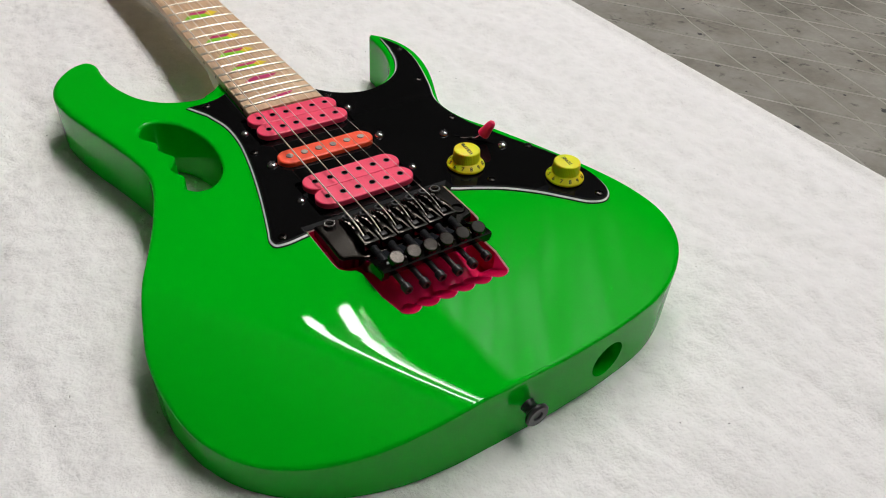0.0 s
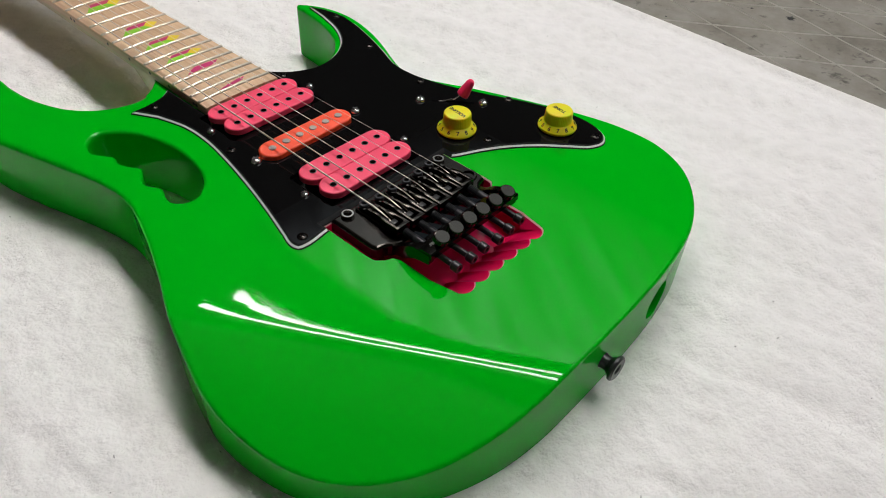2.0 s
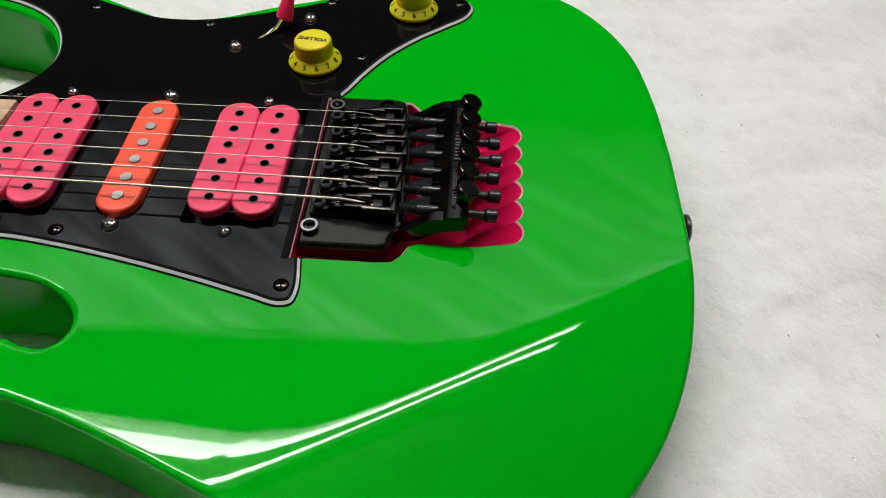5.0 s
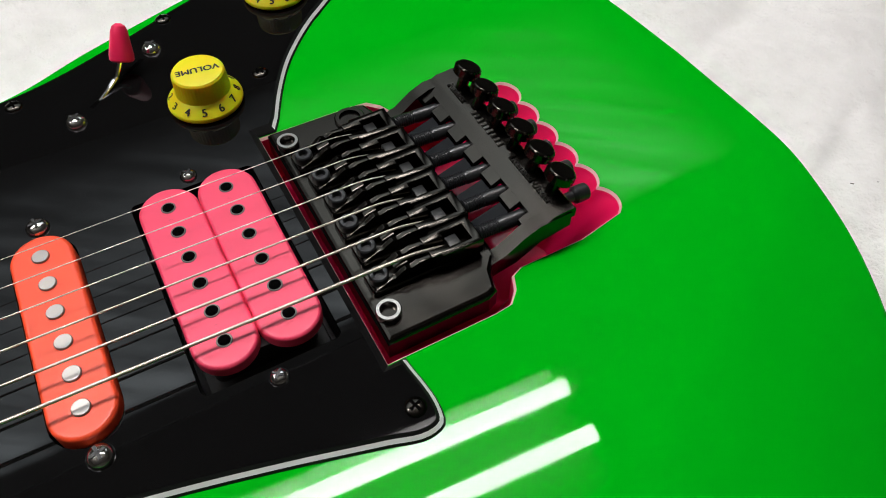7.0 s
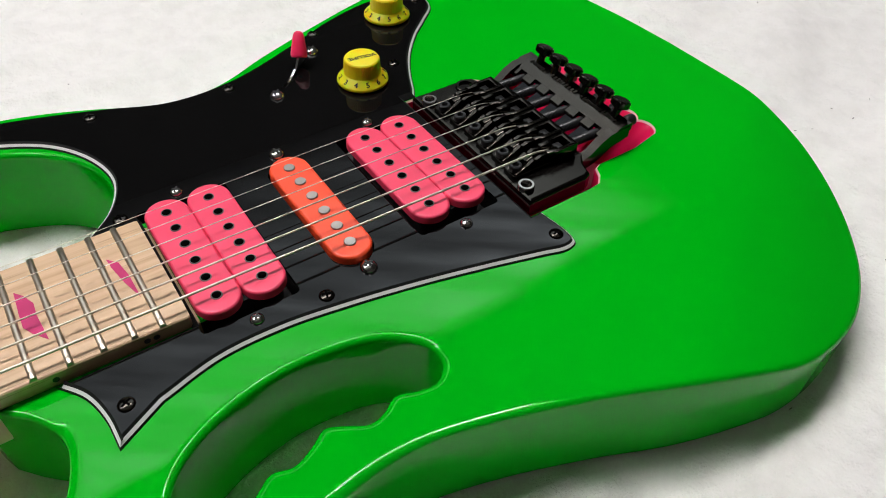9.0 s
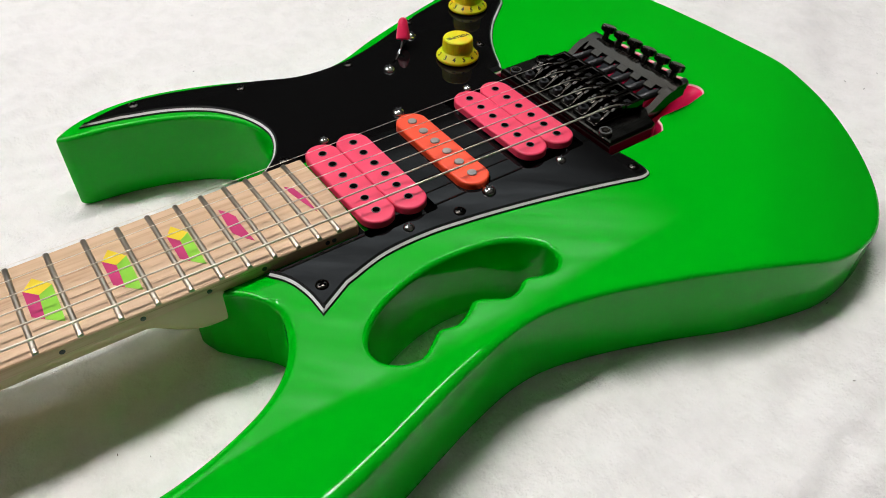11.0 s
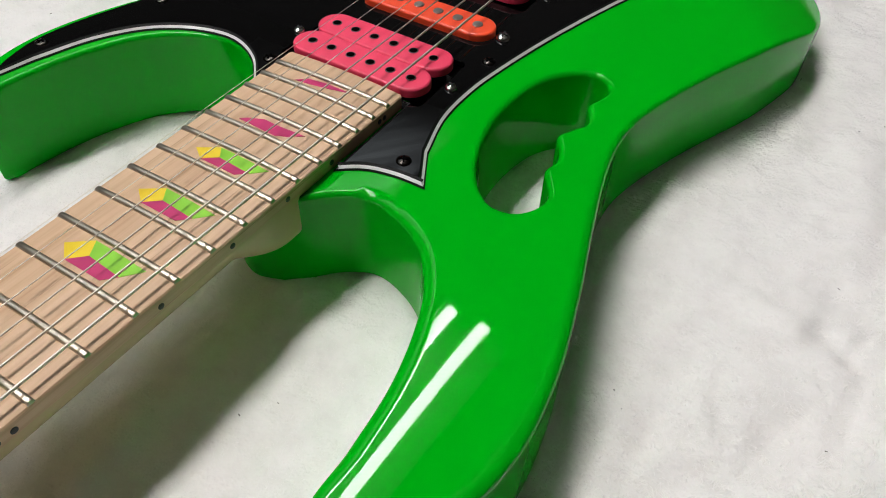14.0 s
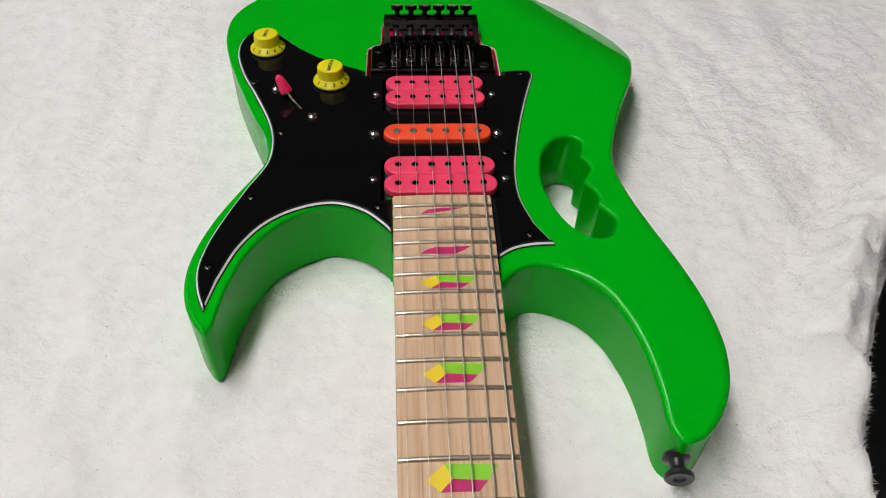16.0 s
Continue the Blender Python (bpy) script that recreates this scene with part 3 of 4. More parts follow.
def fill_plane(bm, loops, z, pitch, mat=0):
    """Close a flat face: the first loop round it, the others holes; pitch(x, y) is the spacing of points inside."""
    verts = [v for loop in loops for v in loop]
    flat = [np.array([(v.co.x, v.co.y) for v in loop]) for loop in loops]
    points, edges, at = [Vector((v.co.x, v.co.y)) for v in verts], [], 0
    for loop in loops:
        n = len(loop)
        edges += [(at + k, at + (k + 1) % n) for k in range(n)]
        at += n
    if pitch:
        lo, hi = flat[0].min(0), flat[0].max(0)
        gx, gy = np.meshgrid(np.arange(lo[0], hi[0], 1.5), np.arange(lo[1], hi[1], 1.5))
        gx, gy = gx.ravel(), gy.ravel()
        ok = within(gx, gy, flat[0])
        for hole in flat[1:]:
            ok &= ~within(gx, gy, hole)
        rim = np.concatenate(flat)
        for x, y, col, row in zip(gx[ok], gy[ok], np.rint((gx[ok] - lo[0]) / 1.5).astype(int), np.rint((gy[ok] - lo[1]) / 1.5).astype(int)):
            p = max(1, round(pitch(x, y) / 1.5))
            if col % p == 0 and row % p == 0 and np.abs(rim - (x, y)).max(1).min() > 1.2:
                points.append(Vector((x, y)))
    co, _, faces, origin, _, _ = geometry.delaunay_2d_cdt(points, edges, [], 0, 1e-4)
    made = []
    for p, o in zip(co, origin):
        made.append(verts[o[0]] if o and o[0] < len(verts) else bm.verts.new((p.x, p.y, z)))
    mid = np.array([[sum(co[i].x for i in f) / 3, sum(co[i].y for i in f) / 3] for f in faces])
    ok = within(mid[:, 0], mid[:, 1], flat[0])
    for hole in flat[1:]:
        ok &= ~within(mid[:, 0], mid[:, 1], hole)
    for f, k in zip(faces, ok):
        corner = [made[i] for i in f]
        if k and len(set(corner)) == 3:
            try:
                bm.faces.new(corner).material_index = mat
            except ValueError:
                pass


def body_mesh():
    bm = bmesh.new()
    arc = [math.pi / 2 * k / 10 for k in range(11)]
    # the horn's edge is rounder: width and height of the rounding along the outline
    horn = [min(max((p.y - 100) / 70, 0), 1) * (p.x < -45) * (1 - 0.55 * min(max((p.y - 285) / 20, 0), 1)) for p in OUTLINE]
    wide, high = [2.2 + 2.6 * h for h in horn], [2.2 + 1.2 * h for h in horn]
    rows = [ring(bm, inset_by(OUTLINE, [r + 1.0 for r in wide]), 0)]
    for a in arc:
        loop = inset_by(OUTLINE, [r * (1 - math.sin(a)) for r in wide])
        rows.append([bm.verts.new((p.x, p.y, -r * (1 - math.cos(a)))) for p, r in zip(loop, high)])
    rows += [ring(bm, OUTLINE, z) for z in (-5, -12, -24, -36, -41)]
    rows += [ring(bm, inset(OUTLINE, 3 * (1 - math.cos(a))), -42 - 3 * math.sin(a)) for a in arc[::2]]
    for a, b in zip(rows, rows[1:]):
        bridge_rings(bm, a, b)
    hole = ccw(spline(GRIP, True, 1.5))
    g = 2.5
    grip = [ring(bm, inset(hole, -g - 1.2), 0)] + [ring(bm, inset(hole, -g * (1 - math.sin(a))), -g * (1 - math.cos(a))) for a in arc]
    grip += [ring(bm, hole, z) for z in (-12, -24, -36)] + [ring(bm, inset(hole, -g * (1 - math.cos(a))), -41 - g * math.sin(a)) for a in arc[::2]]
    for a, b in zip(grip, grip[1:]):
        bridge_rings(bm, a, b)
    rim = ring(bm, inset(CAVITY, -0.7), 0)
    lip = ring(bm, CAVITY, -0.9)
    bridge_rings(bm, rim, lip, 2)
    low = [bm.verts.new((p.x * (0.93 if p.y < -60 else 1), p.y + (16 if p.y < -60 else 0), -13)) for p in CAVITY]
    bridge_rings(bm, lip, low, 1)
    deep = [bm.verts.new((v.co.x * 0.97, v.co.y * 0.9, -19)) for v in low]
    bridge_rings(bm, low, deep, 1)
    bm.faces.new(deep).material_index = 1
    tops = [rows[0], grip[0], rim]
    for loop in ROUTS:
        a, b = ring(bm, ccw(loop), 0), ring(bm, ccw(loop), -14)
        bridge_rings(bm, a, b, 3)
        bm.faces.new(b).material_index = 3
        tops.append(a)

    fill_plane(bm, tops, 0.0, lambda x, y: 1.5 if (x + 142) * -0.825 + (y - 20) * -0.565 > -22 or (y > 185 and x < -60) else 9.0)
    fill_plane(bm, [rows[-1], grip[-1]], -45.0, None)
    for v in bm.verts:
        fall = arm_bevel(v.co.x, v.co.y) + (horn_dome(v.co.x, v.co.y) if v.co.x < -60 and v.co.y > 150 else 0)
        if fall > 0.01:
            v.co.z = -45 + (v.co.z + 45) * (45 - fall) / 45
    return bm


def cut(ob, tool_mesh, where):
    """Take a shape out of an object for good."""
    tool = new("tool", tool_mesh)
    tool.matrix_world = where
    mod = ob.modifiers.new("cut", "BOOLEAN")
    mod.object, mod.operation, mod.solver = tool, "DIFFERENCE", "EXACT"
    bpy.context.view_layer.update()
    mesh = bpy.data.meshes.new_from_object(ob.evaluated_get(bpy.context.evaluated_depsgraph_get()))
    ob.modifiers.clear()
    ob.data = mesh
    bpy.data.objects.remove(tool)


from mathutils import geometry

RIM = material("pale_pink_edge", (0.80, 0.45, 0.45), 0.5)
body = part("body", body_mesh(), [GREEN, PINK_PAINT, RIM, RUBBER], guitar, "glossy green body with carved hand grip and pink cavity")
bm = bmesh.new()
lathe(bm, [(0, 0), (11.8, 0), (11.8, 20), (12.6, 22), (12.6, 40), (0, 40)], None, 40)
cut(body, shared(bm, GREEN), Matrix.Translation((0.0545, -0.1225, 0.0215)) @ turn(90, 0, 3))
body.data.set_sharp_from_angle(angle=radians(32))


def strap_button(x, y, z, way):
    bm = bmesh.new()
    m = Matrix.Translation((x, y, z)) @ Vector(way).to_track_quat("Z", "Y").to_matrix().to_4x4()
    lathe(bm, [(0, -1), (6.6, -1), (6.8, 0.5), (6.2, 1.2), (4.4, 2), (3.8, 4), (4.0, 6), (5.8, 8.2), (7.0, 9), (7.1, 10.4), (6.2, 11.3), (3.2, 11), (2.6, 10), (0, 10)], m, 28)
    part("strap_button", bm, BLACK_STEEL, guitar, "black metal strap button")


# the green tongue of the body under the neck's heel
bm = bmesh.new()
tongue = spline([(30, 150), (30, 178), (24, 197), (14, 214), (2, 224.5), (-9, 228.5), (-20, 225)], False, 2.0)
tongue += sorted((p + Vector((-0.07, 0.07)) for p in OUTLINE if -41 < p.x < -28 and p.y > 204), key=lambda p: -p.x) + [Vector((-41, 150))]
slab(bm, tongue, [(2, -45), (0, -43), (0, -19.5), (0.6, -18.2), (2, -17.6)])
part("neck_joint", bm, GREEN, guitar, "green rounded heel joint below the neck", angle=40, weighted=True)

strap_button(-3, -140.3, -22, (0, -1, 0))
strap_button(-105.3, 310.6, -22, (0.12, 1, 0))

# pickguard: black over a white ply, with a bevelled edge
GUARD_LINE = [(29.6, 178.5), (36, 170), (47, 159.5), (64, 153.2), (83, 157), (101, 169), (113.5, 188), (121.5, 213)]
GUARD_HORN = [(125.7, 234.5), (131.2, 222), (134.6, 206), (133, 187.5), (126.8, 164.3), (117.6, 138), (108.4, 114.5), (107.4, 96), (111, 76), (124, 42.6), (138.3, 10.4), (145.8, -18), (144.8, -36), (139, -47.5), (131, -51.5), (121.5, -48.5),
              (111, -37.5), (99, -24), (82, -9.5), (67, -0.5), (54.5, 5.5)]
GUARD_BASS = [(-50.5, 9.5), (-66, 8), (-71.5, 9.5), (-73, 14.5), (-70.2, 25), (-64, 47), (-57, 75), (-51, 105), (-48, 127), (-48.3, 150), (-54, 172)]
GUARD_TIP = [(-63.5, 189.3), (-50, 190), (-39, 193), (-29.6, 199.5)]
guard_loop = spline(GUARD_LINE, False) + spline(GUARD_HORN, False) + [Vector((49.6, 8.5)), Vector((49.6, 14.8)), Vector((-49.6, 14.8)), Vector((-49.6, 9.5))]
guard_loop += spline(GUARD_BASS, False) + spline(GUARD_TIP, False) + [Vector((-29.6, 153.5)), Vector((29.6, 153.5))]
guard_loop = ccw(guard_loop)
HOLES = [rectangle(-36.6, 36.6, 113.8, 151.7, 2.0), stadium(-36, 36, 87.7, 9.4), rectangle(-36.6, 36.6, 21.8, 60.8, 2.0)]


def guard_mesh():
    bm = bmesh.new()
    rows = [ring(bm, inset(guard_loop, d), z) for d, z in ((0, 0.05), (0.2, 0.5), (0.5, 0.85), (1.5, 1.7), (2.4, 2.5))]
    for k, (a, b) in enumerate(zip(rows, rows[1:])):
        faces = bridge_rings(bm, a, b, 1 if k == 2 else 2)
        for p, q, f in zip(guard_loop, guard_loop[1:] + guard_loop[:1], faces):
            if max(abs(p.x), abs(q.x)) < 29.8 or (max(abs(p.x), abs(q.x)) < 52 and min(p.y, q.y) > 4 and max(p.y, q.y) < 20):
                f.material_index = 2
    loops = [rows[-1]]
    for h in HOLES:
        a, b = ring(bm, inset(ccw(h), 0), 2.5), ring(bm, ccw(h), 0.05)
        bridge_rings(bm, a, b)
        loops.append(a)
    fill_plane(bm, loops, 2.5, lambda x, y: 9.0)
    return bm


guard = part("pickguard", guard_mesh(), [GUARD, WHITE_PLY, GUARD_EDGE], guitar, "glossy black pickguard with a white ply line at its edge", angle=20, weighted=True)


def screw_mesh(r, h, mats, flat=False):
    """A domed screw head; black bars on it stand in for a shaded cross slot."""
    bm = bmesh.new()
    dome = [(r * math.cos(a), h * math.sin(a)) for a in (math.pi / 2 * k / 6 for k in range(6))]
    lathe(bm, [(0, -0.6), (r, -0.6)] + dome + [(0, h)], None, 22)
    for a in (20, 110):
        box(bm, (0, 0, h - 0.02), (r * 1.15, r * 0.24, 0.34), turn(0, 0, a), mat=1)
    return shared(bm, mats)


BLACK_SCREW = screw_mesh(3.0, 1.2, [BLACK_METAL, VOID])
SMALL_SCREW = screw_mesh(2.7, 1.9, [CHROME, BLACK_PRINT_AND_SLOTS])
BIG_SCREW = screw_mesh(3.5, 2.5, [CHROME, BLACK_PRINT_AND_SLOTS])
for x, y in ((127.9, 203.8), (112.5, 148), (101.7, 84.3), (127.4, 25.1), (132, -44.1), (78.8, 3.1), (-49.8, 182.4), (-43.7, 107.1), (-64.6, 14.4), (37, 157.5)):
    piece("screw", BLACK_SCREW, x, y, 2.5, guard, turn(0, 0, x * 7))
for x, y in ((40.8, 133), (-40.2, 133), (40.8, 41), (-40.2, 41.5)):
    piece("pickup_screw", SMALL_SCREW, x, y, 2.5, guard, turn(0, 0, y * 5), "small shiny steel screw")
for x, y in ((41.4, 87), (-39.8, 87), (83.2, 67), (111, 34)):
    piece("large_screw", BIG_SCREW, x, y, 2.5, guard, turn(0, 0, y * 3), "shiny domed steel screw")

# pickups
def pole_ring():
    """A black hex pole in a dark sleeve."""
    bm = bmesh.new()
    lathe(bm, [(2.2, -0.6), (2.2, 0.12), (2.1, 0.2), (1.75, 0.2)], None, 18, 0)
    lathe(bm, [(1.75, 0.2), (1.6, 0.08), (0, 0.08)], None, 18, 1)
    return shared(bm, [PALE_NICKEL, VOID])


POLE_RING = pole_ring()
bm = bmesh.new()
lathe(bm, [(0, -1), (2.45, -1), (2.45, 0.35), (2.2, 0.6), (0, 0.6)], None, 20)
POLE_ROD = shared(bm, POLE)
bm = bmesh.new()
lathe(bm, [(0.55, 0.03), (0.4, -0.25), (0, -0.25)], None, 10)
PIN_HOLE = shared(bm, BLACK_PRINT_AND_SLOTS)


def humbucker(y_a, y_b, top, pitch):
    """Two pink coils on a black base; y_a is the coil nearer the neck."""
    mid = (y_a + y_b) / 2
    bm = bmesh.new()
    slab(bm, rectangle(-34.8, 34.8, mid - 17.6, mid + 17.6, 2.0), [(0, -12), (0, -6), (0.4, -5.6)])
    slab(bm, rectangle(-30, 30, mid - 15, mid + 15, 3.0), [(0, -5.6), (0, top - 4.0)])
    base = part("humbucker", bm, RUBBER, guitar, "pink double-coil pickup on a black base")
    for y in (y_a, y_b):
        bm = bmesh.new()
        w = abs(y_a - y_b) / 2 - 0.05
        slab(bm, stadium(-34.3, 34.3, y, w, 16), rounded(1.1, top - 4.2, top, 4, 0.3))
        coil = part("bobbin", bm, PINK, base, "pink plastic coil", angle=40, weighted=True)
        for k in range(6):
            piece("pole_piece", POLE_RING, (k - 2.5) * pitch, y, top, base, None, "black hex pole")
        for k in ((0.5, 4.5) if y == y_a else (4.5,)):
            piece("pin_hole", PIN_HOLE, (k - 2.5) * pitch, y + 0.6, top, base)


humbucker(141.4, 123.9, 7.0, 10.3)
humbucker(50.4, 32.5, 7.2, 10.4)
bm = bmesh.new()
slab(bm, stadium(-35.2, 35.2, 87.6, 8.7, 16), rounded(1.3, -3, 5.6, 4))
single = part("single_coil", bm, ORANGE, guitar, "orange single-coil pickup with six steel poles", angle=40, weighted=True)
for k in range(6):
    piece("pole_piece", POLE_ROD, (k - 2.5) * 10.65, 87.6, 5.6, single, None, "flat steel pole")


def text_mesh(words, size, mat, depth=0.06, heavy=0):
    """Printed letters as a mesh, centred on the origin."""
    curve = bpy.data.curves.new("letters", "FONT")
    curve.body, curve.size, curve.extrude = words, size, depth
    curve.align_x, curve.align_y = "CENTER", "CENTER"
    ob = new("letters", curve)
    bpy.context.view_layer.update()
    mesh = bpy.data.meshes.new_from_object(ob.evaluated_get(bpy.context.evaluated_depsgraph_get()))
    bpy.data.objects.remove(ob)
    bm = bmesh.new()
    for k in range(-heavy, heavy + 1):  # heavier strokes out of shifted copies
        fresh = len(bm.verts)
        bm.from_mesh(mesh)
        bm.verts.ensure_lookup_table()
        for v in bm.verts[fresh:]:
            v.co += Vector((0.035 * size * k, 0.012 * size * k, 0.008 * k))
    bm.to_mesh(mesh)
    bm.free()
    mesh.transform(Matrix.Scale(0.001, 4))
    mesh.materials.clear()
    mesh.materials.append(mat)
    return mesh


NUMBERS = [text_mesh(str(n), 3.7, BLACK_PRINT_AND_SLOTS, heavy=1) for n in range(1, 11)]


def knob(x, y, words, first):
    """A skirted control knob with printed numbers."""
    bm = bmesh.new()
    z = 3.4
    skirt = [(0, z), (12.6, z), (12.9, z + 0.7), (12.7, z + 1.6), (9.9, z + 4.6), (9.3, z + 5.0)]
    lathe(bm, skirt, Matrix.Translation((x, y, 0)), 48)
    rows = []
    for r, h in ((9.3, z + 5.0), (9.15, z + 5.3), (8.75, z + 11.8), (8.3, z + 12.5), (7.6, z + 12.7)):
        rows.append([bm.verts.new((x + (r + (0.16 if k % 2 and h < z + 12 else 0)) * math.cos(math.pi * k / 48), y + (r + (0.16 if k % 2 and h < z + 12 else 0)) * math.sin(math.pi * k / 48), h)) for k in range(96)])
    for a, b in zip(rows, rows[1:]):
        bridge_rings(bm, a, b)
    bm.faces.new(rows[-1])
    ob = part("control_knob", bm, YELLOW, guitar, "yellow plastic knob marked %s with black numbers on its skirt" % words.lower(), angle=25)
    bm = bmesh.new()
    lathe(bm, [(5.5, 2.4), (5.5, z + 0.2), (3, z + 0.2)], Matrix.Translation((x, y, 0)), 20)
    part("shaft_nut", bm, BLACK_METAL, ob)
    piece("word", text_mesh(words, 3.7, BLACK_PRINT_AND_SLOTS, heavy=1), x, y, z + 12.74, ob, turn(0, 0, 83), "black printed word")
    for n in range(1, 11):
        a = first + 30 * (n - 5)
        r = 11.25
        t = turn(0, 0, a + 90) @ turn(45, 0, 0)
        piece("numeral", NUMBERS[n - 1], x + r * math.cos(radians(a)), y + r * math.sin(radians(a)), z + 3.25, ob, t)
    return ob


knob(73, 24.8, "VOLUME", 164)
knob(123, -19.5, "TONE", 156)

# pickup switch: a black strip painting the slot's shade, a bent steel lever and a pink tip
sa, sb = Vector((88.5, 61)), Vector((107, 38.5))
bm = bmesh.new()
d = (sb - sa).normalized()
n2 = Vector((-d.y, d.x)) * 0.7
slab(bm, [sa - n2, sb - n2, sb + n2, sa + n2], [(0, 2.3), (0, 2.54)])
switch = part("pickup_switch", bm, VOID, guitar, "pickup selector with a pink plastic tip on a steel lever")
bm = bmesh.new()
box(bm, (94.5, 53.5, 3.2), (8.5, 1.2, 0.8), turn(0, -20, math.degrees(math.atan2(d.y, d.x))), 0.15)
rod(bm, (91, 57.8, 1.8), (98, 49.3, 4.4), 0.7, 8)
rod(bm, (98, 49.3, 4.2), (102.5, 44.5, 10), 0.75, 8)
part("lever", bm, CHROME, switch, "bent steel lever")
bm = bmesh.new()
m = Matrix.Translation((101.6, 45.4, 7.6)) @ Vector((0.42, -0.28, 0.86)).to_track_quat("Z", "Y").to_matrix().to_4x4()
lathe(bm, [(0, 0), (3.6, 0), (4.2, 0.6), (4.2, 2.5), (3.2, 8.5), (2.9, 10.5), (2.2, 12.2), (1.0, 13), (0, 13.1)], m, 24)
part("tip", bm, HOT_PINK, switch, "pink plastic tip")

# ---------------------------------------------------------------- tremolo bridge
STEP = 10.7
PLATE = [(-45.6, 12.6), (-45.6, -19), (-44.2, -22.3), (-38, -24.2), (-34.8, -27), (-34.2, -28.5), (34.2, -28.5), (34.8, -27), (38, -24.2), (44.2, -22.3), (45.6, -19), (45.6, 12.6)]
bm = bmesh.new()
slab(bm, [Vector(p) for p in PLATE], [(0.6, -4.5), (0, -3.5), (0, 2.6), (0.3, 3.4), (0.8, 4.0), (1.6, 4.4)])
bridge = part("tremolo_bridge", bm, BLACK_METAL, guitar, "black metal locking tremolo bridge", angle=20, weighted=True)
for s in (-1, 1):
    bm = bmesh.new()
    lathe(bm, [(3.7, 0), (3.7, 6.0), (3.4, 6.4), (2.5, 6.4), (2.3, 6.0), (2.2, 2.0), (0, 2.0)], Matrix.Translation((s * 37.2, 8.3, 0)), 24)
    part("stud", bm, STUD, bridge, "hollow steel pivot stud")
    bm = bmesh.new()
    prof = [(-23, 3.0), (-30, 5.2), (-36, 9.6), (-41, 11.8), (-52, 12.2), (-52, 6.5), (-42, 4.5), (-34, -0.5), (-23, -3)]
    a = [bm.verts.new((s * 31.8, y, z)) for y, z in prof]
    b = [bm.verts.new((s * 36.3, y, z)) for y, z in prof]
    bridge_rings(bm, a, b)
    bm.faces.new(a)
    bm.faces.new(b)
    part("side_arm", bm, BLACK_METAL, bridge, angle=50)
bm = bmesh.new()
lathe(bm, [(5.2, 4.3), (5.2, 5.2), (4.8, 5.5), (3.6, 5.5), (3.4, 5.0), (3.4, 3), (0, 3)], Matrix.Translation((38.8, -14.5, 0)), 28)
part("arm_socket", bm, BLACK_METAL, bridge, "round socket for the tremolo arm")
# fine tuner bar: a sloping plate with a comb of open slots for the clamp bolts
def extrude(bm, prof, x0, x1):
    a = [bm.verts.new((x0, y, z)) for y, z in prof]
    b = [bm.verts.new((x1, y, z)) for y, z in prof]
    bridge_rings(bm, a, b)
    bm.faces.new(a)
    bm.faces.new(b)


bm = bmesh.new()
extrude(bm, [(-41.5, 10.9), (-44.8, 12.5), (-46, 13.1), (-52.6, 13.6), (-53.4, 12.8), (-53.4, 9.6), (-46, 9.2), (-41.5, 8.4)], -36, 36)
bar = part("tuner_bar", bm, BLACK_METAL, guitar, "black slotted bar behind the saddles with raised lettering", angle=30)
for k in range(7):
    bm = bmesh.new()
    x = (k - 3) * STEP
    extrude(bm, [(-37.6, 7.8), (-38.2, 9.2), (-41.6, 10.88), (-41.6, 8.5), (-38.4, 6.8)], max(x - 3.0, -36), min(x + 3.0, 36))
    part("tooth", bm, BLACK_METAL, bar, angle=30)
    if 0 < k < 6:
        bm = bmesh.new()
        extrude(bm, [(-27, 4.2), (-38.5, 8.2), (-39.5, 7.2), (-27, 3.0)], x - 3.0, x + 1.6)
        part("leaf_spring", bm, LEAF, bridge, "blue-black leaf spring")
# letters in a lighter metal that imitates the glints on their relief
piece("raised_lettering", text_mesh("Licensed Under", 3.4, PALE_NICKEL, 0.4), -20.2, -47.6, 13.45, bar, turn(-4, 0, 180), "raised letters")
piece("raised_lettering", text_mesh("Patents", 3.4, PALE_NICKEL, 0.4), 24.3, -47.6, 13.45, bar, turn(-4, 0, 180), "raised letters")
for k in range(9):
    bm = bmesh.new()
    box(bm, (-3.2 + 2.1 * k - (0.5 if k > 4 else 0), -47.6, 13.5), (0.9, 1.9 if k % 3 else 2.4, 0.5), turn(-4, 0, 0))
    part("raised_mark", bm, PALE_NICKEL, bar)


def knurled_screw():
    bm = bmesh.new()
    lathe(bm, [(0, -9), (1.9, -9), (1.9, 0), (2.6, 0.6)], None, 14)
    n, rows = 44, []
    for r, z in ((2.6, 0.6), (4.0, 1.3), (4.35, 1.7), (4.35, 2.5), (4.35, 3.3), (4.35, 4.1), (4.1, 4.6), (3.7, 4.8)):
        k0 = 0.28 if 1.5 < z < 4.3 else 0
        step = 1 if int(z * 10) % 16 < 8 else 0
        rows.append([bm.verts.new(((r + (k0 if (k + step) % 2 else -k0)) * math.cos(2 * math.pi * k / n), (r + (k0 if (k + step) % 2 else -k0)) * math.sin(2 * math.pi * k / n), z)) for k in range(n)])
    for a, b in zip(rows, rows[1:]):
        bridge_rings(bm, a, b)
    bm.faces.new(rows[-1])
    return shared(bm, BLACK_METAL, 25)


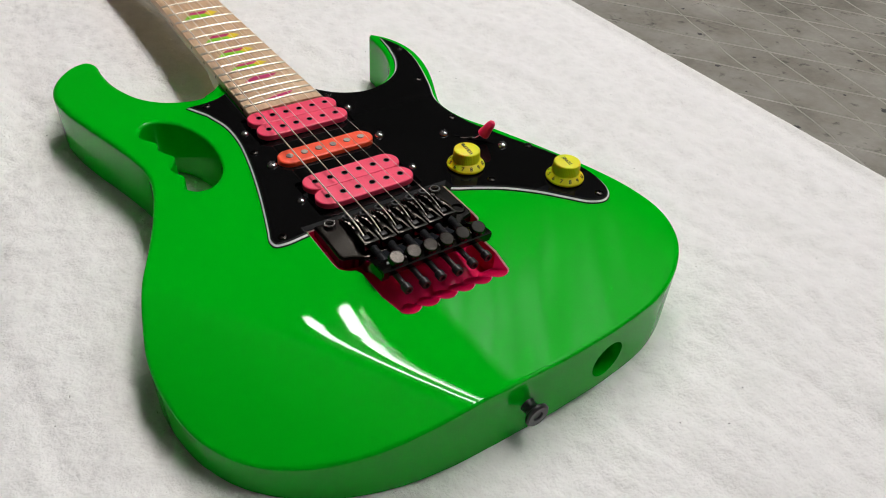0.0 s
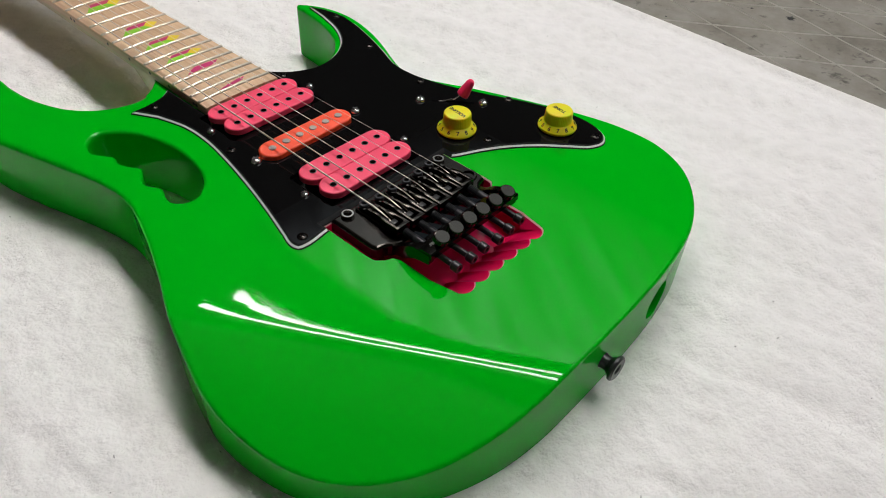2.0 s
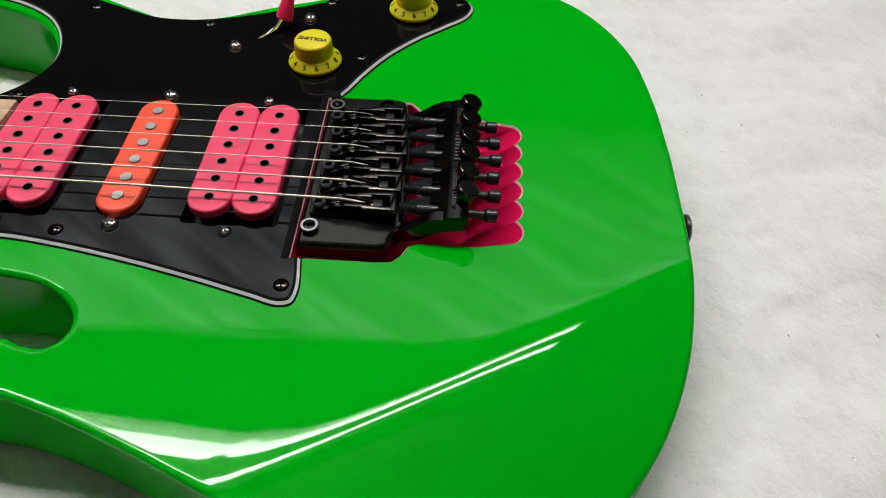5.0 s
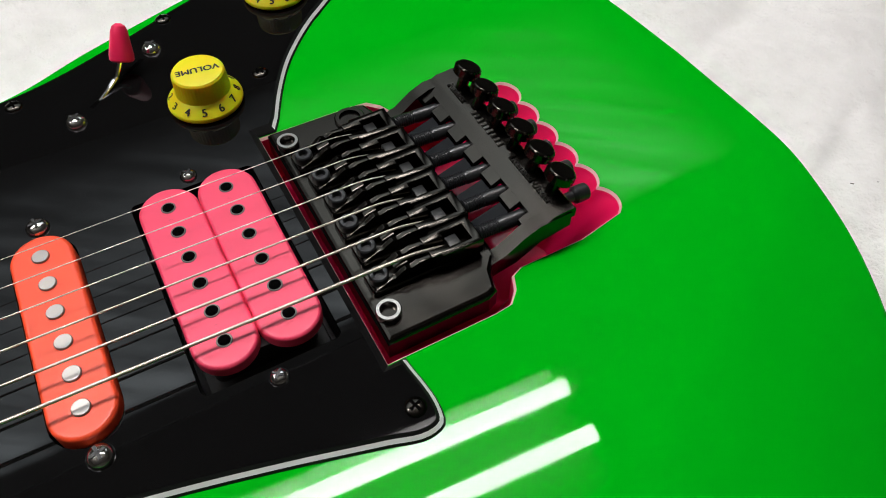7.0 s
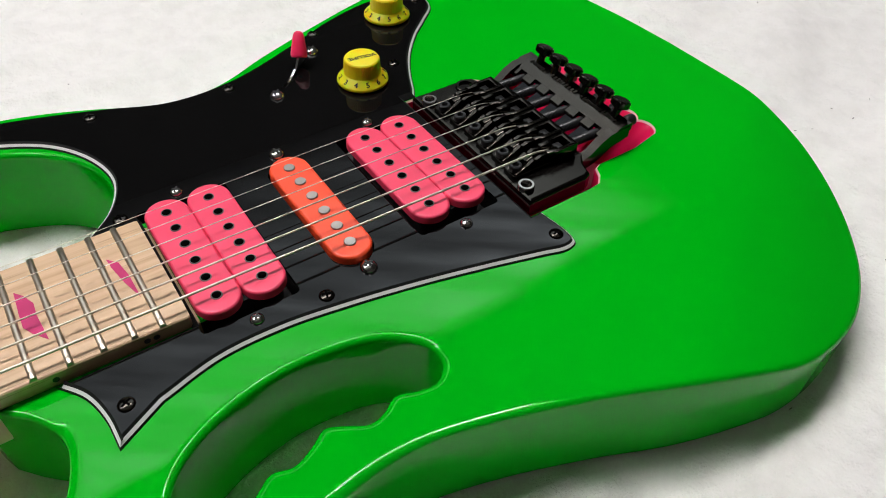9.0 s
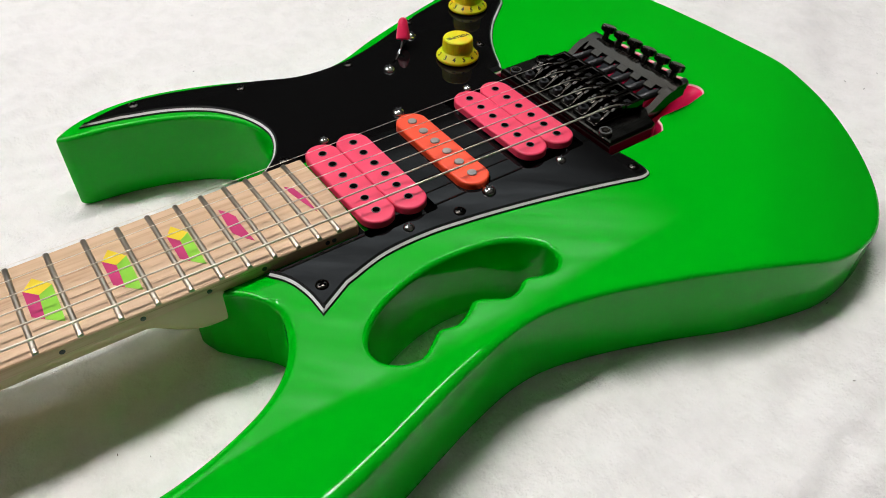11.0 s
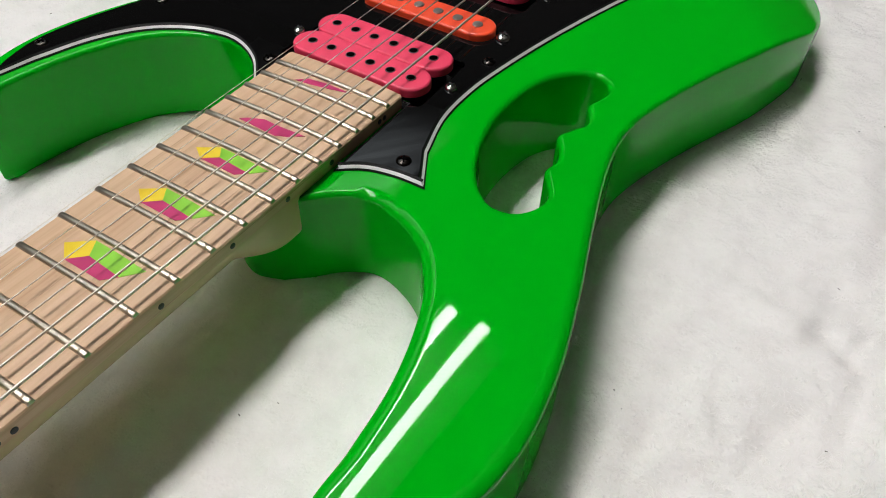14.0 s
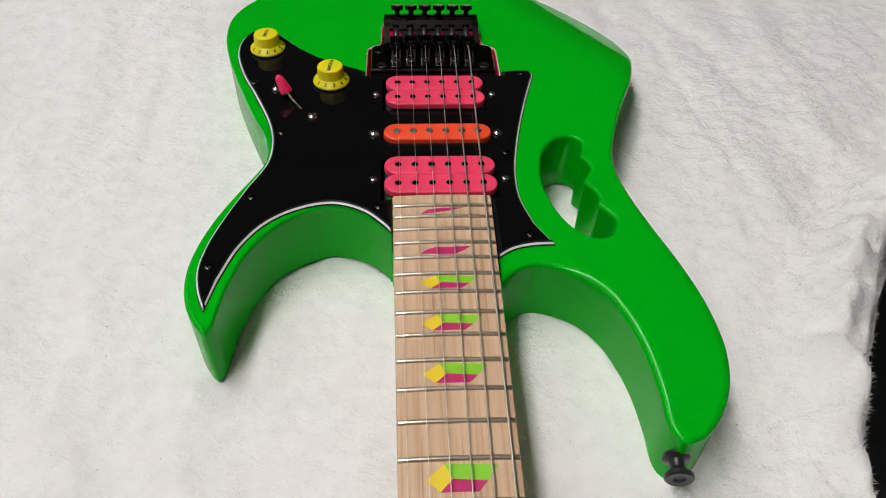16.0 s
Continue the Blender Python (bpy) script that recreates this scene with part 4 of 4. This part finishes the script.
def lock_bolt():
    """The long string clamp bolt: a threaded front, a plain shank and a socket head behind the bar."""
    bm = bmesh.new()
    prof = [(0, 0), (1.4, 0)]
    for k in range(9):
        prof += [(2.25, 0.4 + k * 0.8), (1.9, 0.8 + k * 0.8)]
    prof += [(2.3, 8), (2.3, 22), (1.7, 26), (1.7, 34), (2.5, 34.6), (2.8, 35), (2.8, 39.0), (2.5, 39.4), (1.4, 39.4), (1.3, 38), (0, 38)]
    lathe(bm, prof, None, 18)
    return shared(bm, BLACK_STEEL)


def saddle_foot():
    bm = bmesh.new()
    loop = rectangle(-4.4, 4.4, -24, 9, 1.6)
    slab(bm, loop, [(0, 4.4), (0, 5.6), (0.4, 6.0)])
    return shared(bm, BLACK_METAL)


def saddle_cheek():
    """A side plate that rises from the foot to the string and falls again."""
    bm = bmesh.new()
    prof = [(8.4, 4.6), (7.8, 6.0), (2.6, 8.3), (1.6, 8.1), (-1.5, 10.4), (-3.2, 9.6), (-5.5, 10.7), (-10.2, 10.5), (-10.2, 4.6)]
    a = [bm.verts.new((-0.7, y, z)) for y, z in prof]
    b = [bm.verts.new((0.7, y, z)) for y, z in prof]
    bridge_rings(bm, a, b)
    bm.faces.new(a)
    bm.faces.new(b)
    bmesh.ops.bevel(bm, geom=bm.edges[:], offset=0.18, segments=2, affect="EDGES", profile=0.6)
    return shared(bm, BLACK_METAL)


def saddle_frame():
    """The block that holds the clamp: a square well with a narrow way in for the string."""
    bm = bmesh.new()
    half = [(5.0, -25.4), (5.0, -12.6), (4.1, -12.0), (4.1, -9.4), (1.4, -9.4), (1.4, -15.6), (2.9, -15.6), (2.9, -22.6)]
    loop = [Vector(p) for p in half] + [Vector((-x, y)) for x, y in half[::-1]]
    slab(bm, loop, [(0, 5.8), (0, 10.7), (0.12, 11.0), (0.4, 11.15)])
    return shared(bm, BLACK_METAL)


def string_rest():
    bm = bmesh.new()
    box(bm, (0, 0, 0), (2.6, 4.2, 4.4), turn(-14, 0, 0), 0.5)
    return shared(bm, BLACK_METAL)


bm = bmesh.new()
lathe(bm, [(0, -2), (2.7, -2), (2.9, -1.6), (2.9, 0.9), (2.5, 1.3), (1.6, 1.3), (1.4, 0.9), (1.3, -0.4), (0, -0.4)], None, 20)
CAP_SCREW = shared(bm, BLACK_STEEL)
bm = bmesh.new()
box(bm, (0, 0, 0), (3.8, 3.6, 4.0), r=0.3)
CLAMP_BLOCK = shared(bm, GREY_STEEL)
FOOT, CHEEK, FRAME, REST, BOLT, TUNER = saddle_foot(), saddle_cheek(), saddle_frame(), string_rest(), lock_bolt(), knurled_screw()
for k in range(6):
    x = (k - 2.5) * STEP
    back = (0.0, -1.2, -0.6, -1.6, -0.8, 0.6)[k]
    sad = piece("saddle", FOOT, x, 0.6 + back, 0, guitar, None, "black metal string saddle")
    for nm, mesh, px, py, pz in (("cheek", CHEEK, -2.7, 0, 0), ("cheek", CHEEK, 2.7, 0, 0), ("frame", FRAME, 0, 0, 0), ("string_rest", REST, 0, -1.6, 7.6), ("cap_screw", CAP_SCREW, 0, 5.5, 7.6), ("clamp_block", CLAMP_BLOCK, 0, -18.0, 7.6)):
        ob = new(nm, mesh)
        ob.parent, ob.location = sad, (px / 1000, py / 1000, pz / 1000)
    piece("clamp_bolt", BOLT, x, -25.5 + back, 7.6, bridge, turn(93, 0, 0), "long black string clamp bolt")
    piece("fine_tuner", TUNER, x - 0.8, -51.4, 16.8, bridge, turn(20, 0, 0), "black knurled fine-tuning screw")

# ---------------------------------------------------------------- neck
def fret_y(n):
    return 648 * 2 ** (-n / 12)


def half_width(y):
    return 29.0 - 7.5 * (y - 162) / 486


def board_z(x, y):
    """The fretboard's curved top."""
    return 7.15 + 0.0087 * (y - 162) - x * x / 860


YS = [152.6, 153.4] + [156 + 6 * k for k in range(82)] + [648]
bm = bmesh.new()
rows = []
for y in YS:
    h = half_width(y) - (0.6 if y < 153 else 0)
    z0 = board_z(0, y)
    top = [(h * s, board_z(h * s, y)) for s in (1, 0.985, 0.9, 0.7, 0.45, 0.2, 0, -0.2, -0.45, -0.7, -0.9, -0.985, -1)]
    top[0], top[-1] = (h, top[0][1] - 0.5), (-h, top[-1][1] - 0.5)
    rows.append([bm.verts.new((x, y, z)) for x, z in top + [(-h, z0 - 6.4), (h, z0 - 6.4)]])
for a, b in zip(rows, rows[1:]):
    bridge_rings(bm, a, b)
bm.faces.new(rows[0])
bm.faces.new(rows[-1])
board = part("fretboard", bm, MAPLE, guitar, "pale maple fretboard with coloured pyramid inlays", angle=30)

bm = bmesh.new()
rows = []
for y in [150 + 6 * k for k in range(11)] + [214 + 3 * k for k in range(16)] + [266 + 14 * k for k in range(27)] + [648]:
    heel = 1 - min(max((y - 224) / 26, 0), 1)
    heel = heel * heel * (3 - 2 * heel)
    h, z0 = half_width(y) - 0.15, board_z(0, y) - 6.45
    deep, power = 13.0 + 6.5 * heel, 2.2 + 9 * heel
    sect = [(h, z0)]
    for k in range(17):
        a = math.pi * k / 16
        c, s = math.cos(a), math.sin(a)
        sect.append((h * math.copysign(abs(c) ** (2 / power), c), z0 - 0.8 - deep * abs(s) ** (2 / power)))
    sect.append((-h, z0))
    rows.append([bm.verts.new((x, y, z)) for x, z in sect])
for a, b in zip(rows, rows[1:]):
    bridge_rings(bm, a, b)
bm.faces.new(rows[0])
bm.faces.new(rows[-1])
neck = part("neck", bm, CREAM, guitar, "lacquered cream maple neck and heel", angle=40)
bm = bmesh.new()
box(bm, (0, 650.5, 10.5), (43, 5, 7), r=0.6)
part("nut", bm, BLACK_METAL, guitar, "locking nut")
bm = bmesh.new()
slab(bm, [Vector(p) for p in ((-21.5, 648), (21.5, 648), (30, 700), (38, 790), (10, 830), (-26, 716))], [(1, -8), (0, -7), (0, 4), (1, 5)])
part("headstock", bm, CREAM, guitar, "plain maple headstock")

# frets
for n in range(1, 25):
    y = fret_y(n)
    h = half_width(y) - 0.25
    bm = bmesh.new()
    xs = [-h, -h + 0.35, -h + 0.9] + [h * s for s in (-0.75, -0.5, -0.25, 0, 0.25, 0.5, 0.75)] + [h - 0.9, h - 0.35, h]
    rows = []
    for x in xs:
        t = min((h - abs(x)) / 0.9, 1)
        high = 0.25 + 0.95 * math.sqrt(max(0, 1 - (1 - t) ** 2))
        z = board_z(x, y)
        rows.append([bm.verts.new((x, y + 1.25 * math.cos(a), z - 0.1 + (high + 0.1) * math.sin(a) ** 0.8)) for a in (math.pi * k / 8 for k in range(9))])
    for a, b in zip(rows, rows[1:]):
        for k in range(8):
            bm.faces.new((a[k], a[k + 1], b[k + 1], b[k]))
    bm.faces.new(rows[0])
    bm.faces.new(rows[-1])
    part("fret", bm, NICKEL, board)


# inlays: yellow, green and magenta pyramids that fade out towards the body
def inlay(n):
    y0, y1 = fret_y(n), fret_y(n - 1)
    mid, s = (y0 + y1) / 2, min((y1 - y0) / 12.9, 1.45)
    A, B, C, D, E, F, G = (0, 0), (8, -4.8), (11.5, -0.2), (6, 3.9), (26, 0.6), (22, 3.9), (31, -4.3)
    if n == 24:
        shapes = [((1.9, 2.9), (5.9, -1.6), (14.2, -3.3), (26.8, -3.7), (17, 0.0), (7.5, 2.3))]
        mats = [INLAY_PINK]
    elif n == 21:
        shapes, mats = [((1.0, 3.0), (4.2, 0.2), (9.8, -2.4), (16, -2.0), (28.9, -3.0), (23.7, 1.4), (19.3, 3.9), (11.9, 3.7))], [INLAY_PINK]
    else:
        shapes, mats = [(A, B, C, D), (B, (20, -4.7), G, E, C), (D, C, E, F)], [INLAY_YELLOW, INLAY_GREEN, INLAY_PINK]
    for shape, mat in zip(shapes, mats):
        bm = bmesh.new()
        up, down = [], []
        for u, v in shape:
            x, y = 14.6 - u, mid + v * s
            up.append(bm.verts.new((x, y, board_z(x, y) + 0.16)))
            down.append(bm.verts.new((x, y, board_z(x, y) - 0.3)))
        bridge_rings(bm, down, up)
        bm.faces.new(up)
        part("inlay", bm, mat, board)


for n in (24, 21, 19, 17, 15, 12, 9, 7, 5, 3):
    inlay(n)
bm = bmesh.new()
lathe(bm, [(0, 0), (1.15, 0), (1.15, 0.25), (0.9, 0.35), (0, 0.35)], None, 14)
SIDE_DOT = shared(bm, DOT)
for n in (24, 24, 21, 19, 17, 15, 12, 12, 9, 7, 5, 3):
    y = (fret_y(n) + fret_y(n - 1)) / 2
    if n in (12, 24):
        y += 2.6 if n == 12 else 1.6
        fret_shift = -5.2 if n == 12 else -3.2
        y += fret_shift if len([o for o in board.children if o.name.startswith("side_dot")]) % 2 else 0
    piece("side_dot", SIDE_DOT, -half_width(y) + 0.12, y, board_z(0, y) - 4.3, board, turn(0, -90, 0))

# strings
for k, gauge in enumerate((1.07, 0.82, 0.62, 0.42, 0.31, 0.25)):
    x0, x1 = (k - 2.5) * STEP, (k - 2.5) * 7.1
    bm = bmesh.new()
    line = [(x0, -16.5, 7.4), (x0, -14, 8.3), (x0, -11.5, 9.1), (x0, -8, 10.0), (x0, -4.5, 10.6), (x0, -1.5, 10.8), (x0 + (x1 - x0) * 0.003, 0.6, 10.8), (x1, 648, 13.6)]
    rows = []
    for a in line:
        rows.append([bm.verts.new((a[0] + gauge / 2 * math.cos(2 * math.pi * j / 10), a[1], a[2] + gauge / 2 * math.sin(2 * math.pi * j / 10))) for j in range(10)])
    for a, b in zip(rows, rows[1:]):
        bridge_rings(bm, a, b)
    bm.faces.new(rows[0])
    bm.faces.new(rows[-1])
    part("string", bm, WOUND if k < 3 else STRING, guitar, "thick wound string" if k < 3 else "thin plain steel string", angle=50)
